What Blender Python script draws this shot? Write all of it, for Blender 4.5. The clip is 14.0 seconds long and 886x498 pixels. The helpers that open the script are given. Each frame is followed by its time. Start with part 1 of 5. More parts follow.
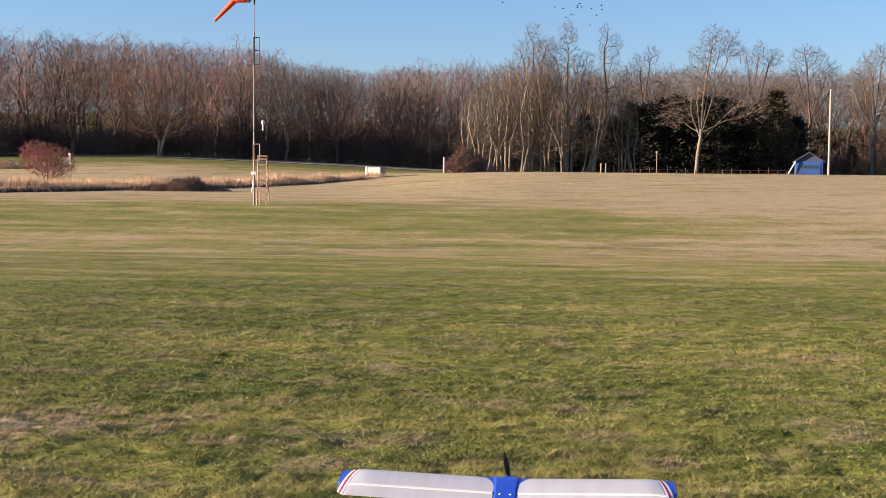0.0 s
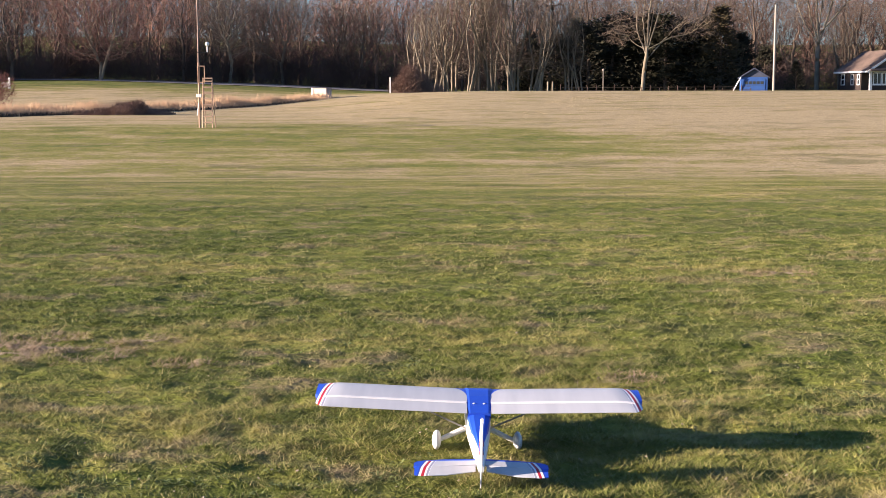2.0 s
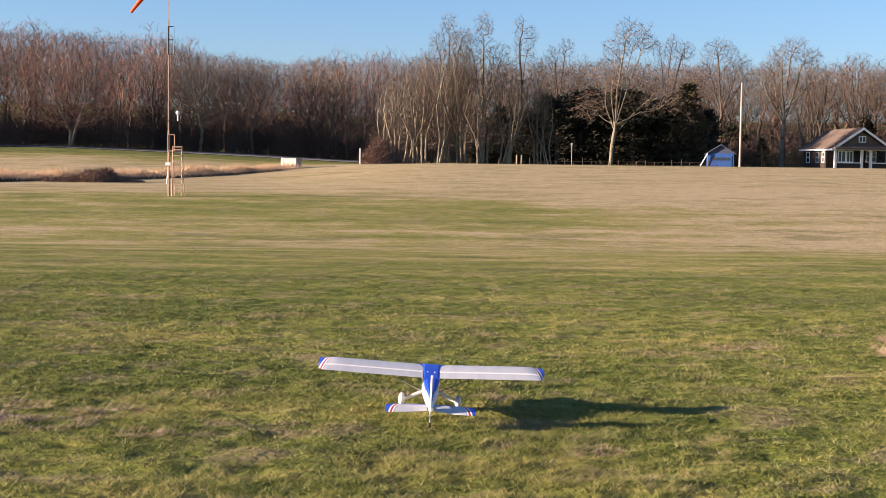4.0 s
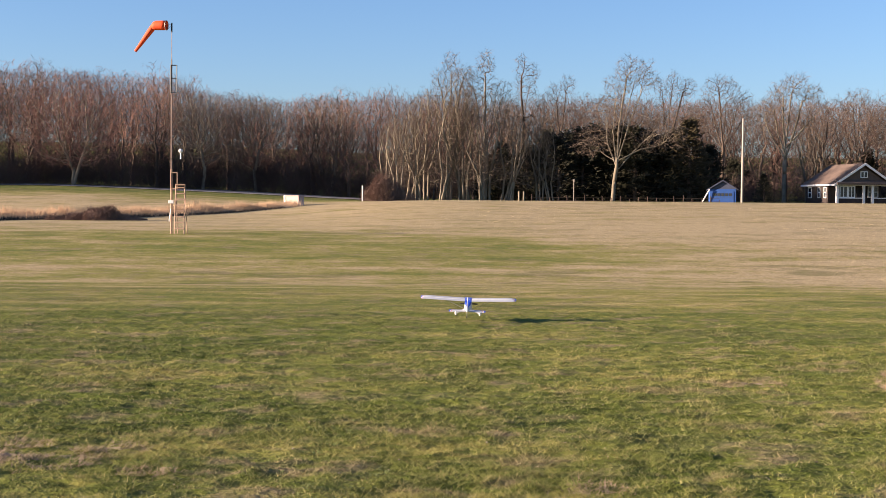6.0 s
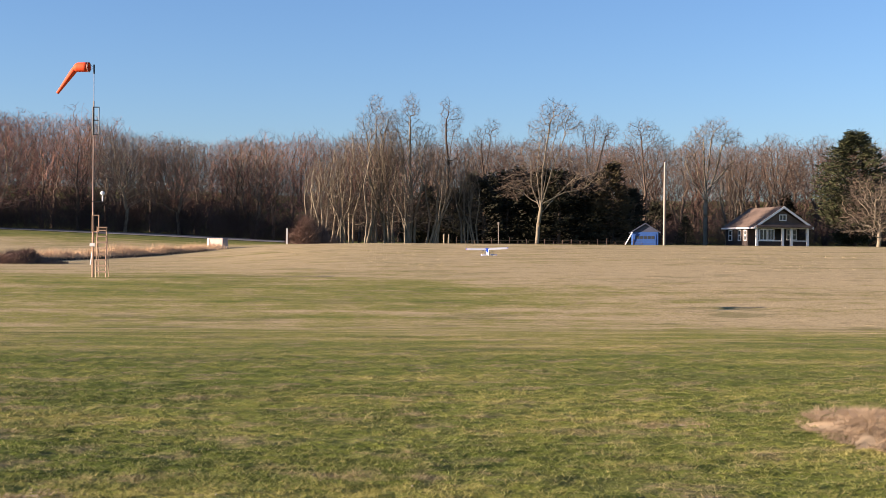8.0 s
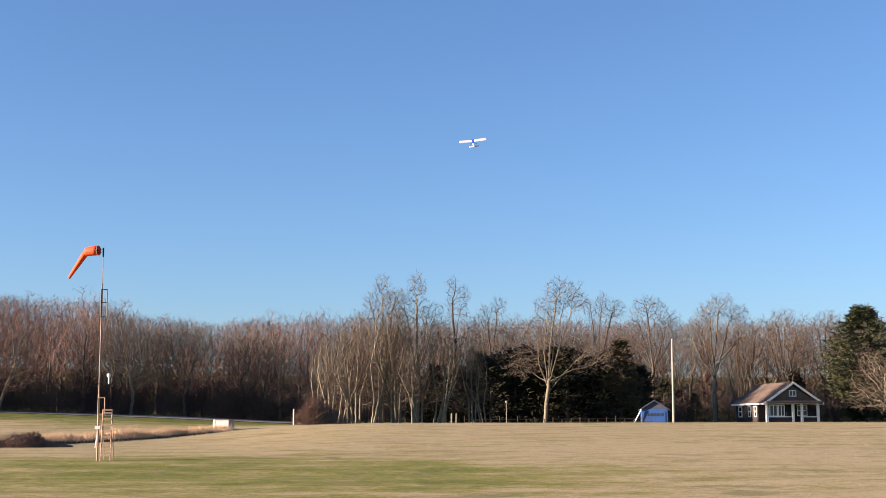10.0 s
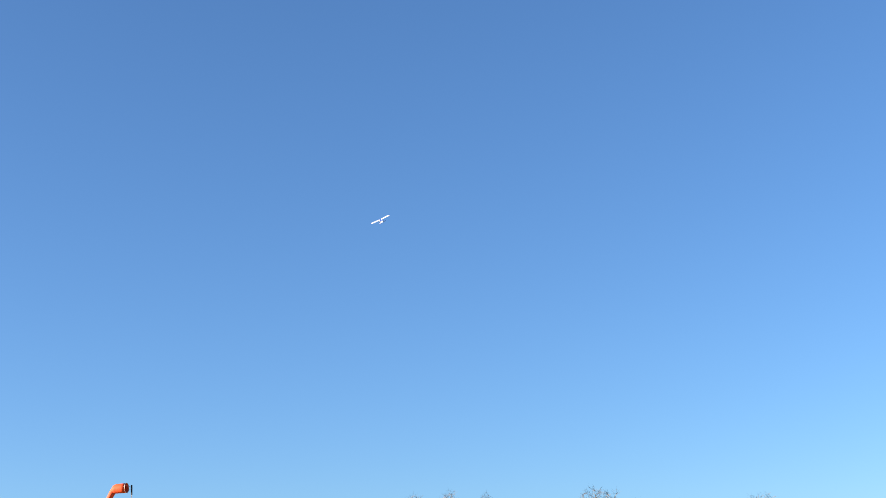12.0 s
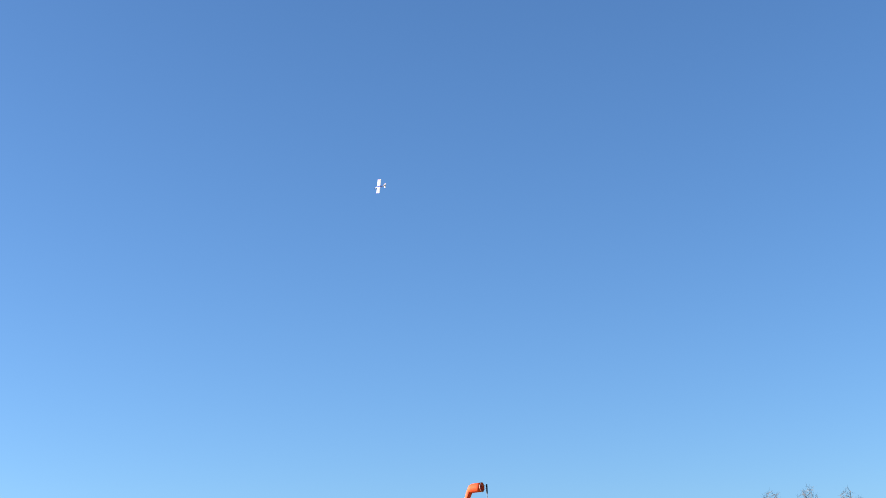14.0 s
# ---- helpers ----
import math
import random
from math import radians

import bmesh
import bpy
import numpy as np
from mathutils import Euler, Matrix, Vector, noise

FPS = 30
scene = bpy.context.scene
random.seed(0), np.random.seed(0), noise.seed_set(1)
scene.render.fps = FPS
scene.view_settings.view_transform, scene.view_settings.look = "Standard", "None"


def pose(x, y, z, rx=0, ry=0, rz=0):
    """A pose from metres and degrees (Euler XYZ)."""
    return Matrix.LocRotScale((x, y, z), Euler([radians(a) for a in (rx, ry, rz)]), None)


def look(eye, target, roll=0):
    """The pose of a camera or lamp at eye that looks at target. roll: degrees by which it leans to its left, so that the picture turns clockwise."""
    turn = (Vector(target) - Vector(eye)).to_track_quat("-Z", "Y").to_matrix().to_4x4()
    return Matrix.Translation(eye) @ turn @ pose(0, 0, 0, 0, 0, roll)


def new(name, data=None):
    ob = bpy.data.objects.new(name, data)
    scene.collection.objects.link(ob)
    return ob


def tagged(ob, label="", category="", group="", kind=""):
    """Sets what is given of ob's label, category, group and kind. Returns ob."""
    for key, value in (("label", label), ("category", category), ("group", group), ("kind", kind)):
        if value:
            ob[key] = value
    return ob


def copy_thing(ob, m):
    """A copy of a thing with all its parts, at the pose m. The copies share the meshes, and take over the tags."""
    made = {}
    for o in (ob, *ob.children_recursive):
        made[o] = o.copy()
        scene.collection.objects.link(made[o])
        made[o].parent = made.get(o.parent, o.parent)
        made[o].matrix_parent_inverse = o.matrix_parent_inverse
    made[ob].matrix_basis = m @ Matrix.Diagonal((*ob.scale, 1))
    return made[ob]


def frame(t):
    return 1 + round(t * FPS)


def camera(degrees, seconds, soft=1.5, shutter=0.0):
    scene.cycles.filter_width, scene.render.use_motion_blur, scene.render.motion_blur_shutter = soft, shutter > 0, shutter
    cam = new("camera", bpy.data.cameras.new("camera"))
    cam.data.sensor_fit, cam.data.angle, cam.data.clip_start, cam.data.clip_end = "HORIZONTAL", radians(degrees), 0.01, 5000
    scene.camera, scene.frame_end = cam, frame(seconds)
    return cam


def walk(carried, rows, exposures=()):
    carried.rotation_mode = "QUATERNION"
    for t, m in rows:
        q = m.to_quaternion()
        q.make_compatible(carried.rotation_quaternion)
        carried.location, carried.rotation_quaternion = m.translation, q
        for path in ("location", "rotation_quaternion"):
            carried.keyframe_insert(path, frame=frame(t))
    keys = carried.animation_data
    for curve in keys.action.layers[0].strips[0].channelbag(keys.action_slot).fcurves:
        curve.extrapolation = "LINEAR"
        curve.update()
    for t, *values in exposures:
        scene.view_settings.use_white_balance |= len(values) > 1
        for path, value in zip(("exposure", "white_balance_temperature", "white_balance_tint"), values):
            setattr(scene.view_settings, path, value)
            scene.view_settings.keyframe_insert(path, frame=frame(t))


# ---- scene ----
HFOV = 36.18
cam = camera(HFOV, 14.0, soft=0.75)


def aim(x, z, yaw, pitch, roll):
    """The camera at eye height, turned yaw degrees to the right, pitch up, roll to its left."""
    return pose(x, 0, z, 90 + pitch, 0, -yaw) @ pose(0, 0, 0, 0, 0, roll)


PATH = [
    (0.0, 0.09, 1.56, -3.79, -3.09, 0.57), (0.2, 0.13, 1.56, -3.50, -2.75, 0.1), (0.35, 0.155, 1.555, -3.20, -3.85, -0.5), (0.5, 0.17, 1.55, -2.99, -5.61, -1.07), (0.75, 0.15, 1.54, -2.90, -8.35, -1.4), (1.0, 0.11, 1.53, -2.82, -9.80, -1.59), (1.2, 0.06, 1.535, -2.70, -10.05, -1.2),
    (1.5, 0.015, 1.55, -2.40, -7.74, -0.54), (2.0, 0, 1.55, -1.55, -6.43, -0.13), (2.5, 0, 1.55, -1.05, -5.60, 0.32),
    (3.0, 0, 1.55, -0.93, -4.86, 0.46), (3.5, 0, 1.55, -0.68, -4.34, 0.54), (4.0, 0, 1.55, -0.21, -3.41, 0.67),
    (4.2, 0, 1.55, -0.14, -2.96, 0.70), (6.3, 0, 1.55, -0.33, -1.80, 0.42), (6.5, 0, 1.55, 0.0, -1.75, 0.40), (7.0, 0, 1.55, 0.99, -1.70, 0.48),
    (7.5, 0, 1.55, 1.99, -1.12, 0.39), (7.7, 0, 1.55, 2.22, -0.75, 0.36), (8.8, 0, 1.55, 4.30, 2.60, 0.60), (9.8, 0, 1.55, 3.81, 6.64, 0.47),
    (10.0, 0, 1.55, 2.51, 7.51, -0.15), (10.5, 0, 1.55, 2.09, 9.08, -1.81), (11.0, 0, 1.55, 2.39, 13.66, -2.42),
    (11.5, 0, 1.55, 2.31, 16.06, -2.84), (12.0, 0, 1.55, 1.78, 16.64, -3.56), (12.5, 0, 1.55, -0.12, 16.84, -3.55),
    (13.0, 0, 1.55, -3.40, 17.11, -3.48), (13.5, 0, 1.55, -7.34, 17.25, -2.98), (14.0, 0, 1.55, -13.09, 17.28, -2.34),
]
walk(cam, [(t, aim(x, z, a, p, r)) for t, x, z, a, p, r in PATH],
     exposures=((0, 1.80, 6600, 23), (0.4, 1.86, 6600, 23), (1.0, 2.20, 6150, 22), (1.6, 2.05, 6150, 22), (2.5, 1.92, 6450, 23), (3.5, 1.87, 6600, 23), (6.5, 1.80, 6600, 23), (7.6, 1.75, 6550, 22),
                (10.0, 1.84, 6500, 20), (11.0, 1.90, 6350, 17), (12.0, 1.93, 6120, 13), (14.0, 1.92, 6120, 13)))

# ---- light: a low winter sun on the left, clear sky ----
SUN_EL, SUN_AZ = 12.2, -101.0          # azimuth from +y, clockwise
world = bpy.data.worlds.new("sky")
scene.world = world
world.use_nodes = True
wn = world.node_tree.nodes
sky = wn.new("ShaderNodeTexSky")
sky.sky_type, sky.sun_disc = "NISHITA", False
sky.sun_elevation, sky.sun_rotation = radians(SUN_EL), radians(SUN_AZ)
sky.air_density, sky.dust_density, sky.ozone_density, sky.altitude = 1.0, 0.6, 4.6, 300
wn["Background"].inputs["Strength"].default_value = 0.06
world.node_tree.links.new(sky.outputs[0], wn["Background"].inputs["Color"])
sun_data = bpy.data.lights.new("sun", "SUN")
sun_data.energy, sun_data.angle, sun_data.color = 5.0, radians(0.53), (1.0, 0.84, 0.64)
sun = new("sun", sun_data)
se, sa = radians(SUN_EL), radians(SUN_AZ)
SUN_DIR = Vector((math.sin(sa) * math.cos(se), math.cos(sa) * math.cos(se), math.sin(se)))
sun.matrix_world = look(SUN_DIR * 300, (0, 0, 0))


# ---- materials ----
def shader(name, rough=0.7, metal=0.0, spec=0.3):
    m = bpy.data.materials.new(name)
    m.use_nodes = True
    b = m.node_tree.nodes["Principled BSDF"]
    b.inputs["Roughness"].default_value, b.inputs["Metallic"].default_value = rough, metal
    b.inputs["Specular IOR Level"].default_value = spec
    return m, m.node_tree.nodes, m.node_tree.links, b


def node(nodes, kind, **values):
    n = nodes.new(kind)
    for k, v in values.items():
        n.inputs[k].default_value = v
    return n


def mix(nodes, links, fac, a, b, blend="MIX"):
    n = nodes.new("ShaderNodeMix")
    n.data_type, n.blend_type = "RGBA", blend
    for s, v in ((n.inputs[0], fac), (n.inputs[6], a), (n.inputs[7], b)):
        if isinstance(v, bpy.types.NodeSocket):
            links.new(v, s)
        else:
            s.default_value = (*v, 1) if isinstance(v, tuple) else v
    return n.outputs[2]


def maths(nodes, links, op, a, b=None, clamp=False):
    n = nodes.new("ShaderNodeMath")
    n.operation, n.use_clamp = op, clamp
    for s, v in zip(n.inputs, (a, b)):
        if v is None:
            continue
        if isinstance(v, bpy.types.NodeSocket):
            links.new(v, s)
        else:
            s.default_value = v
    return n.outputs[0]


def ramp(nodes, links, fac, stops, mode="LINEAR"):
    n = nodes.new("ShaderNodeValToRGB")
    n.color_ramp.interpolation = mode
    while len(n.color_ramp.elements) < len(stops):
        n.color_ramp.elements.new(0.5)
    for e, (p, c) in zip(n.color_ramp.elements, stops):
        e.position, e.color = p, (*c, 1) if isinstance(c, tuple) else (c, c, c, 1)
    links.new(fac, n.inputs[0])
    return n.outputs[0]


def fbm(nodes, links, coord, scale, detail=4.0, stretch=None, rough=0.55):
    if stretch:
        mp = nodes.new("ShaderNodeMapping")
        mp.inputs["Scale"].default_value = stretch
        links.new(coord, mp.inputs[0])
        coord = mp.outputs[0]
    n = node(nodes, "ShaderNodeTexNoise", Scale=scale, Detail=detail, Roughness=rough)
    links.new(coord, n.inputs["Vector"])
    return n.outputs["Fac"]


def plain(name, colour, rough=0.6, metal=0.0, vary=0.25, scale=8.0, bump=0.15, spec=0.3, fine=None, per_object=0.0):
    """Paint, wood, bark and the like: a base colour with stains at a large scale, grain at a small one, and a fine relief."""
    m, ns, ln, b = shader(name, rough, metal, spec)
    co = ns.new("ShaderNodeTexCoord").outputs["Object"]
    big = fbm(ns, ln, co, scale * 0.25, 3)
    small = fbm(ns, ln, co, scale * (fine or 6), 4)
    dark = tuple(c * (1 - vary) for c in colour)
    light = tuple(min(1, c * (1 + vary * 0.7)) for c in colour)
    c1 = mix(ns, ln, ramp(ns, ln, big, [(0.3, 0.0), (0.7, 1.0)]), dark, light)
    c2 = mix(ns, ln, maths(ns, ln, "MULTIPLY", small, vary), c1, tuple(c * 0.5 for c in colour))
    if per_object:
        info = ns.new("ShaderNodeObjectInfo")
        v = maths(ns, ln, "MULTIPLY_ADD", info.outputs["Random"], per_object)
        v.node.inputs[2].default_value = 1 - per_object / 2
        hsv = ns.new("ShaderNodeHueSaturation")
        ln.new(v, hsv.inputs["Value"])
        ln.new(c2, hsv.inputs["Color"])
        c2 = hsv.outputs[0]
    ln.new(c2, b.inputs["Base Color"])
    bp = node(ns, "ShaderNodeBump", Strength=bump, Distance=0.01)
    ln.new(small, bp.inputs["Height"])
    ln.new(bp.outputs[0], b.inputs["Normal"])
    return m


def meadow_colour(ns, ln):
    """Lawn and dry winter grass over the whole field, from world position: mown strips across, patches, bare spots."""
    pos = ns.new("ShaderNodeNewGeometry").outputs["Position"]
    sep = ns.new("ShaderNodeSeparateXYZ")
    ln.new(pos, sep.inputs[0])
    # wavering distance across the mown strips
    warp = fbm(ns, ln, pos, 0.05, 3, (1, 1, 0))
    far = maths(ns, ln, "MULTIPLY_ADD", warp, 24.0)
    far.node.inputs[2].default_value = -12.0
    yy = maths(ns, ln, "ADD", sep.outputs[1], far)
    xs = maths(ns, ln, "MULTIPLY", sep.outputs[0], 0.10)
    yy = maths(ns, ln, "ADD", yy, xs)
    u = maths(ns, ln, "DIVIDE", yy, 160.0, True)
    dry = ramp(ns, ln, u, [(0.0, 0.30), (0.032, 0.26), (0.05, 0.18), (0.0985, 0.16), (0.15, 0.34), (0.2375, 0.62), (0.28, 0.66), (0.303, 0.44), (0.355, 0.48), (0.405, 0.86), (0.465, 0.93), (0.54, 0.95), (0.70, 0.95), (0.76, 0.6), (0.81, 0.12), (0.88, 0.2)])
    # the slope beyond the hollow is drier towards +x
    side = maths(ns, ln, "MULTIPLY", maths(ns, ln, "SUBTRACT", sep.outputs[0], 2.0), 0.085, True)
    side = maths(ns, ln, "MULTIPLY", side, ramp(ns, ln, u, [(0.21, 0.0), (0.27, 0.42), (0.40, 0.42), (0.48, 0.0)]))
    dry = maths(ns, ln, "ADD", dry, side)
    streak = fbm(ns, ln, pos, 0.55, 5, (0.30, 1.0, 0), 0.62)
    patch = fbm(ns, ln, pos, 0.45, 4, (1, 1, 0))
    small = fbm(ns, ln, pos, 3.2, 4, (0.7, 1.0, 0), 0.65)
    d = maths(ns, ln, "ADD", dry, maths(ns, ln, "MULTIPLY_ADD", streak, 1.5))
    d.node.inputs[1].links[0].from_node.inputs[2].default_value = -0.75
    p2 = maths(ns, ln, "MULTIPLY_ADD", patch, 0.9)
    p2.node.inputs[2].default_value = -0.45
    d = maths(ns, ln, "ADD", d, p2)
    s2 = maths(ns, ln, "MULTIPLY_ADD", small, 1.1)
    s2.node.inputs[2].default_value = -0.55
    d = maths(ns, ln, "ADD", d, s2, True)
    col = ramp(ns, ln, d, [(0.0, (0.088, 0.114, 0.016)), (0.3, (0.158, 0.170, 0.033)), (0.55, (0.270, 0.240, 0.066)), (0.8, (0.42, 0.322, 0.165)), (1.0, (0.51, 0.388, 0.222))])
    # painted dark streaks for the shade of sparse tufts and dips, and brown worn spots
    tuft_shade = fbm(ns, ln, pos, 0.40, 4, (0.5, 0.8, 0), 0.66)
    few = ramp(ns, ln, u, [(0.04, 0.35), (0.2, 0.65), (0.36, 0.3)])
    col = mix(ns, ln, maths(ns, ln, "MULTIPLY", ramp(ns, ln, tuft_shade, [(0.56, 0.0), (0.62, 1.0)]), few), col, (0.095, 0.100, 0.032))
    worn = fbm(ns, ln, pos, 1.7, 5, (0.7, 1, 1), 0.7)
    col = mix(ns, ln, ramp(ns, ln, worn, [(0.52, 0.0), (0.66, 0.75)]), col, (0.29, 0.215, 0.125))
    return col, pos, small, patch


def ground_material():
    m, ns, ln, b = shader("meadow", 0.95, 0, 0.1)
    col, pos, small, patch = meadow_colour(ns, ln)
    speck = fbm(ns, ln, pos, 16, 3, (0.6, 1, 0), 0.7)
    col = mix(ns, ln, ramp(ns, ln, speck, [(0.38, 0.55), (0.60, 0.0)]), col, (0.072, 0.082, 0.02))
    ln.new(col, b.inputs["Base Color"])
    bp = node(ns, "ShaderNodeBump", Strength=0.6, Distance=0.05)
    ln.new(maths(ns, ln, "ADD", speck, small), bp.inputs["Height"])
    ln.new(bp.outputs[0], b.inputs["Normal"])
    return m


def blade_material():
    m, ns, ln, b = shader("grass_blades", 0.75, 0, 0.25)
    col, pos, small, patch = meadow_colour(ns, ln)
    geo = ns.new("ShaderNodeNewGeometry")
    r = geo.outputs["Random Per Island"]
    straw = ramp(ns, ln, r, [(0.0, 0.0), (0.66, 0.05), (0.80, 0.4), (1.0, 0.6)])
    col = mix(ns, ln, straw, col, (0.33, 0.26, 0.125))
    hsv = ns.new("ShaderNodeHueSaturation")
    v = maths(ns, ln, "MULTIPLY_ADD", r, 0.26)
    v.node.inputs[2].default_value = 0.86
    ln.new(v, hsv.inputs["Value"])
    ln.new(col, hsv.inputs["Color"])
    ln.new(hsv.outputs[0], b.inputs["Base Color"])
    b.inputs["Subsurface Weight"].default_value = 0.0
    return m


MEADOW = ground_material()
BLADE = blade_material()
BARK = plain("grey_bark", (0.235, 0.196, 0.138), 0.9, vary=0.4, scale=3, bump=0.4, per_object=0.4)
BARK_DARK = plain("brown_bark", (0.105, 0.076, 0.054), 0.9, vary=0.4, scale=3, bump=0.4, per_object=0.5)
TWIG = plain("bare_twigs", (0.098, 0.065, 0.047), 0.9, vary=0.3, scale=1.5, bump=0.0, per_object=0.4)
TWIG_PALE = plain("pale_twigs", (0.150, 0.110, 0.078), 0.9, vary=0.3, scale=1.5, bump=0.0, per_object=0.4)
DEEP = plain("deep_wood_twigs", (0.090, 0.060, 0.045), 0.9, vary=0.4, scale=0.8, bump=0.0)
DEEP_RED = plain("deep_red_twigs", (0.150, 0.082, 0.062), 0.9, vary=0.4, scale=0.8, bump=0.0)
TWIG_RED = plain("reddish_twigs", (0.245, 0.128, 0.092), 0.9, vary=0.3, scale=1.5, bump=0.0, per_object=0.35)
BRUSH = plain("dark_brush", (0.085, 0.056, 0.045), 0.95, vary=0.5, scale=1.0, bump=0.0)
BRAMBLE = plain("bramble_canes", (0.20, 0.125, 0.09), 0.9, vary=0.4, scale=4, bump=0.0)
RED_SHRUB = plain("red_shrub_twigs", (0.30, 0.135, 0.10), 0.9, vary=0.3, scale=4, bump=0.0)
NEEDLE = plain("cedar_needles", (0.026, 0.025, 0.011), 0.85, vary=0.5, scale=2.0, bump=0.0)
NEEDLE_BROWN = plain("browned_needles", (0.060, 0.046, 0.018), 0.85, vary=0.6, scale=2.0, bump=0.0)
PINE = plain("pine_needles", (0.050, 0.055, 0.020), 0.85, vary=0.5, scale=2.0, bump=0.0)
WEED = plain("weed_leaves", (0.135, 0.165, 0.045), 0.7, vary=0.4, scale=3, bump=0.0)
REED = plain("dry_reeds", (0.60, 0.41, 0.25), 0.9, vary=0.3, scale=1.5, bump=0.0)
ASPHALT = plain("asphalt", (0.19, 0.18, 0.175), 0.9, vary=0.2, scale=2, bump=0.3)
LEAVES = plain("woodland_floor", (0.15, 0.10, 0.065), 0.95, vary=0.4, scale=0.6, bump=0.3)
DIRT = plain("bare_dirt", (0.35, 0.268, 0.172), 0.95, vary=0.5, scale=10, bump=1.0)
LITTER = plain("dead_leaves", (0.34, 0.28, 0.20), 0.9, vary=0.5, scale=3, bump=0.0)
STRAW = plain("dry_straw", (0.40, 0.29, 0.18), 0.9, vary=0.3, scale=5, bump=0.0)
# wet mud, dark enough to hold the reeds' shadow as well
MUD_SHADE = plain("mud_and_shade", (0.055, 0.042, 0.032), 0.8, vary=0.3, scale=2, bump=0.3)
FOAM = plain("white_foam", (0.66, 0.66, 0.66), 0.45, vary=0.05, scale=12, bump=0.03, spec=0.4)
BLUE = plain("blue_paint", (0.018, 0.075, 0.50), 0.4, vary=0.12, scale=10, bump=0.02, spec=0.4)
BLACK = plain("black_plastic", (0.02, 0.02, 0.022), 0.5, vary=0.2, scale=20)
STEEL = plain("galvanised_steel", (0.42, 0.40, 0.38), 0.5, 0.6, vary=0.2, scale=6)
WOOD = plain("weathered_pine", (0.40, 0.265, 0.18), 0.8, vary=0.25, scale=8)
RUST = plain("rusty_steel", (0.25, 0.18, 0.145), 0.7, 0.2, vary=0.3, scale=6)
POLE = plain("pale_pole", (0.33, 0.285, 0.235), 0.8, vary=0.2, scale=4)
ORANGE = plain("orange_nylon", (0.80, 0.082, 0.018), 0.7, vary=0.15, scale=5, bump=0.05)
WHITE = plain("white_paint", (0.78, 0.76, 0.72), 0.6, vary=0.1, scale=5)
SIDING = plain("dark_shingle", (0.042, 0.031, 0.026), 0.85, vary=0.3, scale=6, bump=0.4)
ROOF = plain("brown_roof", (0.125, 0.088, 0.068), 0.9, vary=0.25, scale=5, bump=0.4)
BLUE_DOOR = plain("blue_siding", (0.028, 0.085, 0.27), 0.6, vary=0.15, scale=4)
BLUE_DARK = plain("slate_blue_gable", (0.055, 0.065, 0.10), 0.7, vary=0.15, scale=4)
GLASS, gn, gl, gb = shader("window_glass", 0.08, 0.0, 0.6)
gb.inputs["Base Color"].default_value = (0.03, 0.035, 0.04, 1)
GREY_BOX = plain("pale_box", (0.38, 0.30, 0.26), 0.7, vary=0.15, scale=6)


# ---- mesh helpers ----
def part(name, bm, material, parent=None, label="", smooth=False):
    me = bpy.data.meshes.new(name)
    bm.to_mesh(me)
    bm.free()
    for m in material if isinstance(material, (list, tuple)) else [material]:
        me.materials.append(m)
    if smooth:
        me.shade_smooth()
        me.set_sharp_from_angle(angle=radians(42))
    ob = new(name, me)
    if parent:
        ob.parent = parent
    if label:
        ob["label"] = label
    return ob


def raw(name, verts, faces, material, parent=None, smooth=False):
    me = bpy.data.meshes.new(name)
    me.from_pydata(verts, [], faces)
    me.materials.append(material)
    if smooth:
        me.shade_smooth()
    ob = new(name, me)
    if parent:
        ob.parent = parent
    return ob


def box(bm, x0, x1, y0, y1, z0, z1, bevel=0.0, m=None):
    r = bmesh.ops.create_cube(bm, size=1.0)
    mat4 = Matrix.Translation(((x0 + x1) / 2, (y0 + y1) / 2, (z0 + z1) / 2)) @ Matrix.Diagonal((x1 - x0, y1 - y0, z1 - z0, 1))
    bmesh.ops.transform(bm, matrix=(m or Matrix()) @ mat4, verts=r["verts"])
    if bevel:
        es = list({e for v in r["verts"] for e in v.link_edges})
        bmesh.ops.bevel(bm, geom=es, offset=bevel, segments=2, affect="EDGES", profile=0.5)
    return bm


def tube(bm, a, b, r0, r1=None, n=8):
    a, b = Vector(a), Vector(b)
    r1 = r0 if r1 is None else r1
    q = (b - a).to_track_quat("Z", "Y").to_matrix().to_4x4()
    bmesh.ops.create_cone(bm, cap_ends=True, segments=n, radius1=r0, radius2=r1, depth=(b - a).length,
                          matrix=Matrix.Translation((a + b) / 2) @ q)
    return bm


def loft(bm, rings, closed=True, caps=True):
    """Skins rings of equal point counts."""
    vs = [[bm.verts.new(p) for p in ring] for ring in rings]
    n = len(vs[0])
    for r0, r1 in zip(vs, vs[1:]):
        for i in range(n if closed else n - 1):
            bm.faces.new((r0[i], r0[(i + 1) % n], r1[(i + 1) % n], r1[i]))
    if caps:
        bm.faces.new(list(reversed(vs[0])))
        bm.faces.new(vs[-1])
    bmesh.ops.recalc_face_normals(bm, faces=bm.faces[:])
    return bm


def smoothstep(a, b, x):
    t = min(1.0, max(0.0, (x - a) / (b - a)))
    return t * t * (3 - 2 * t)


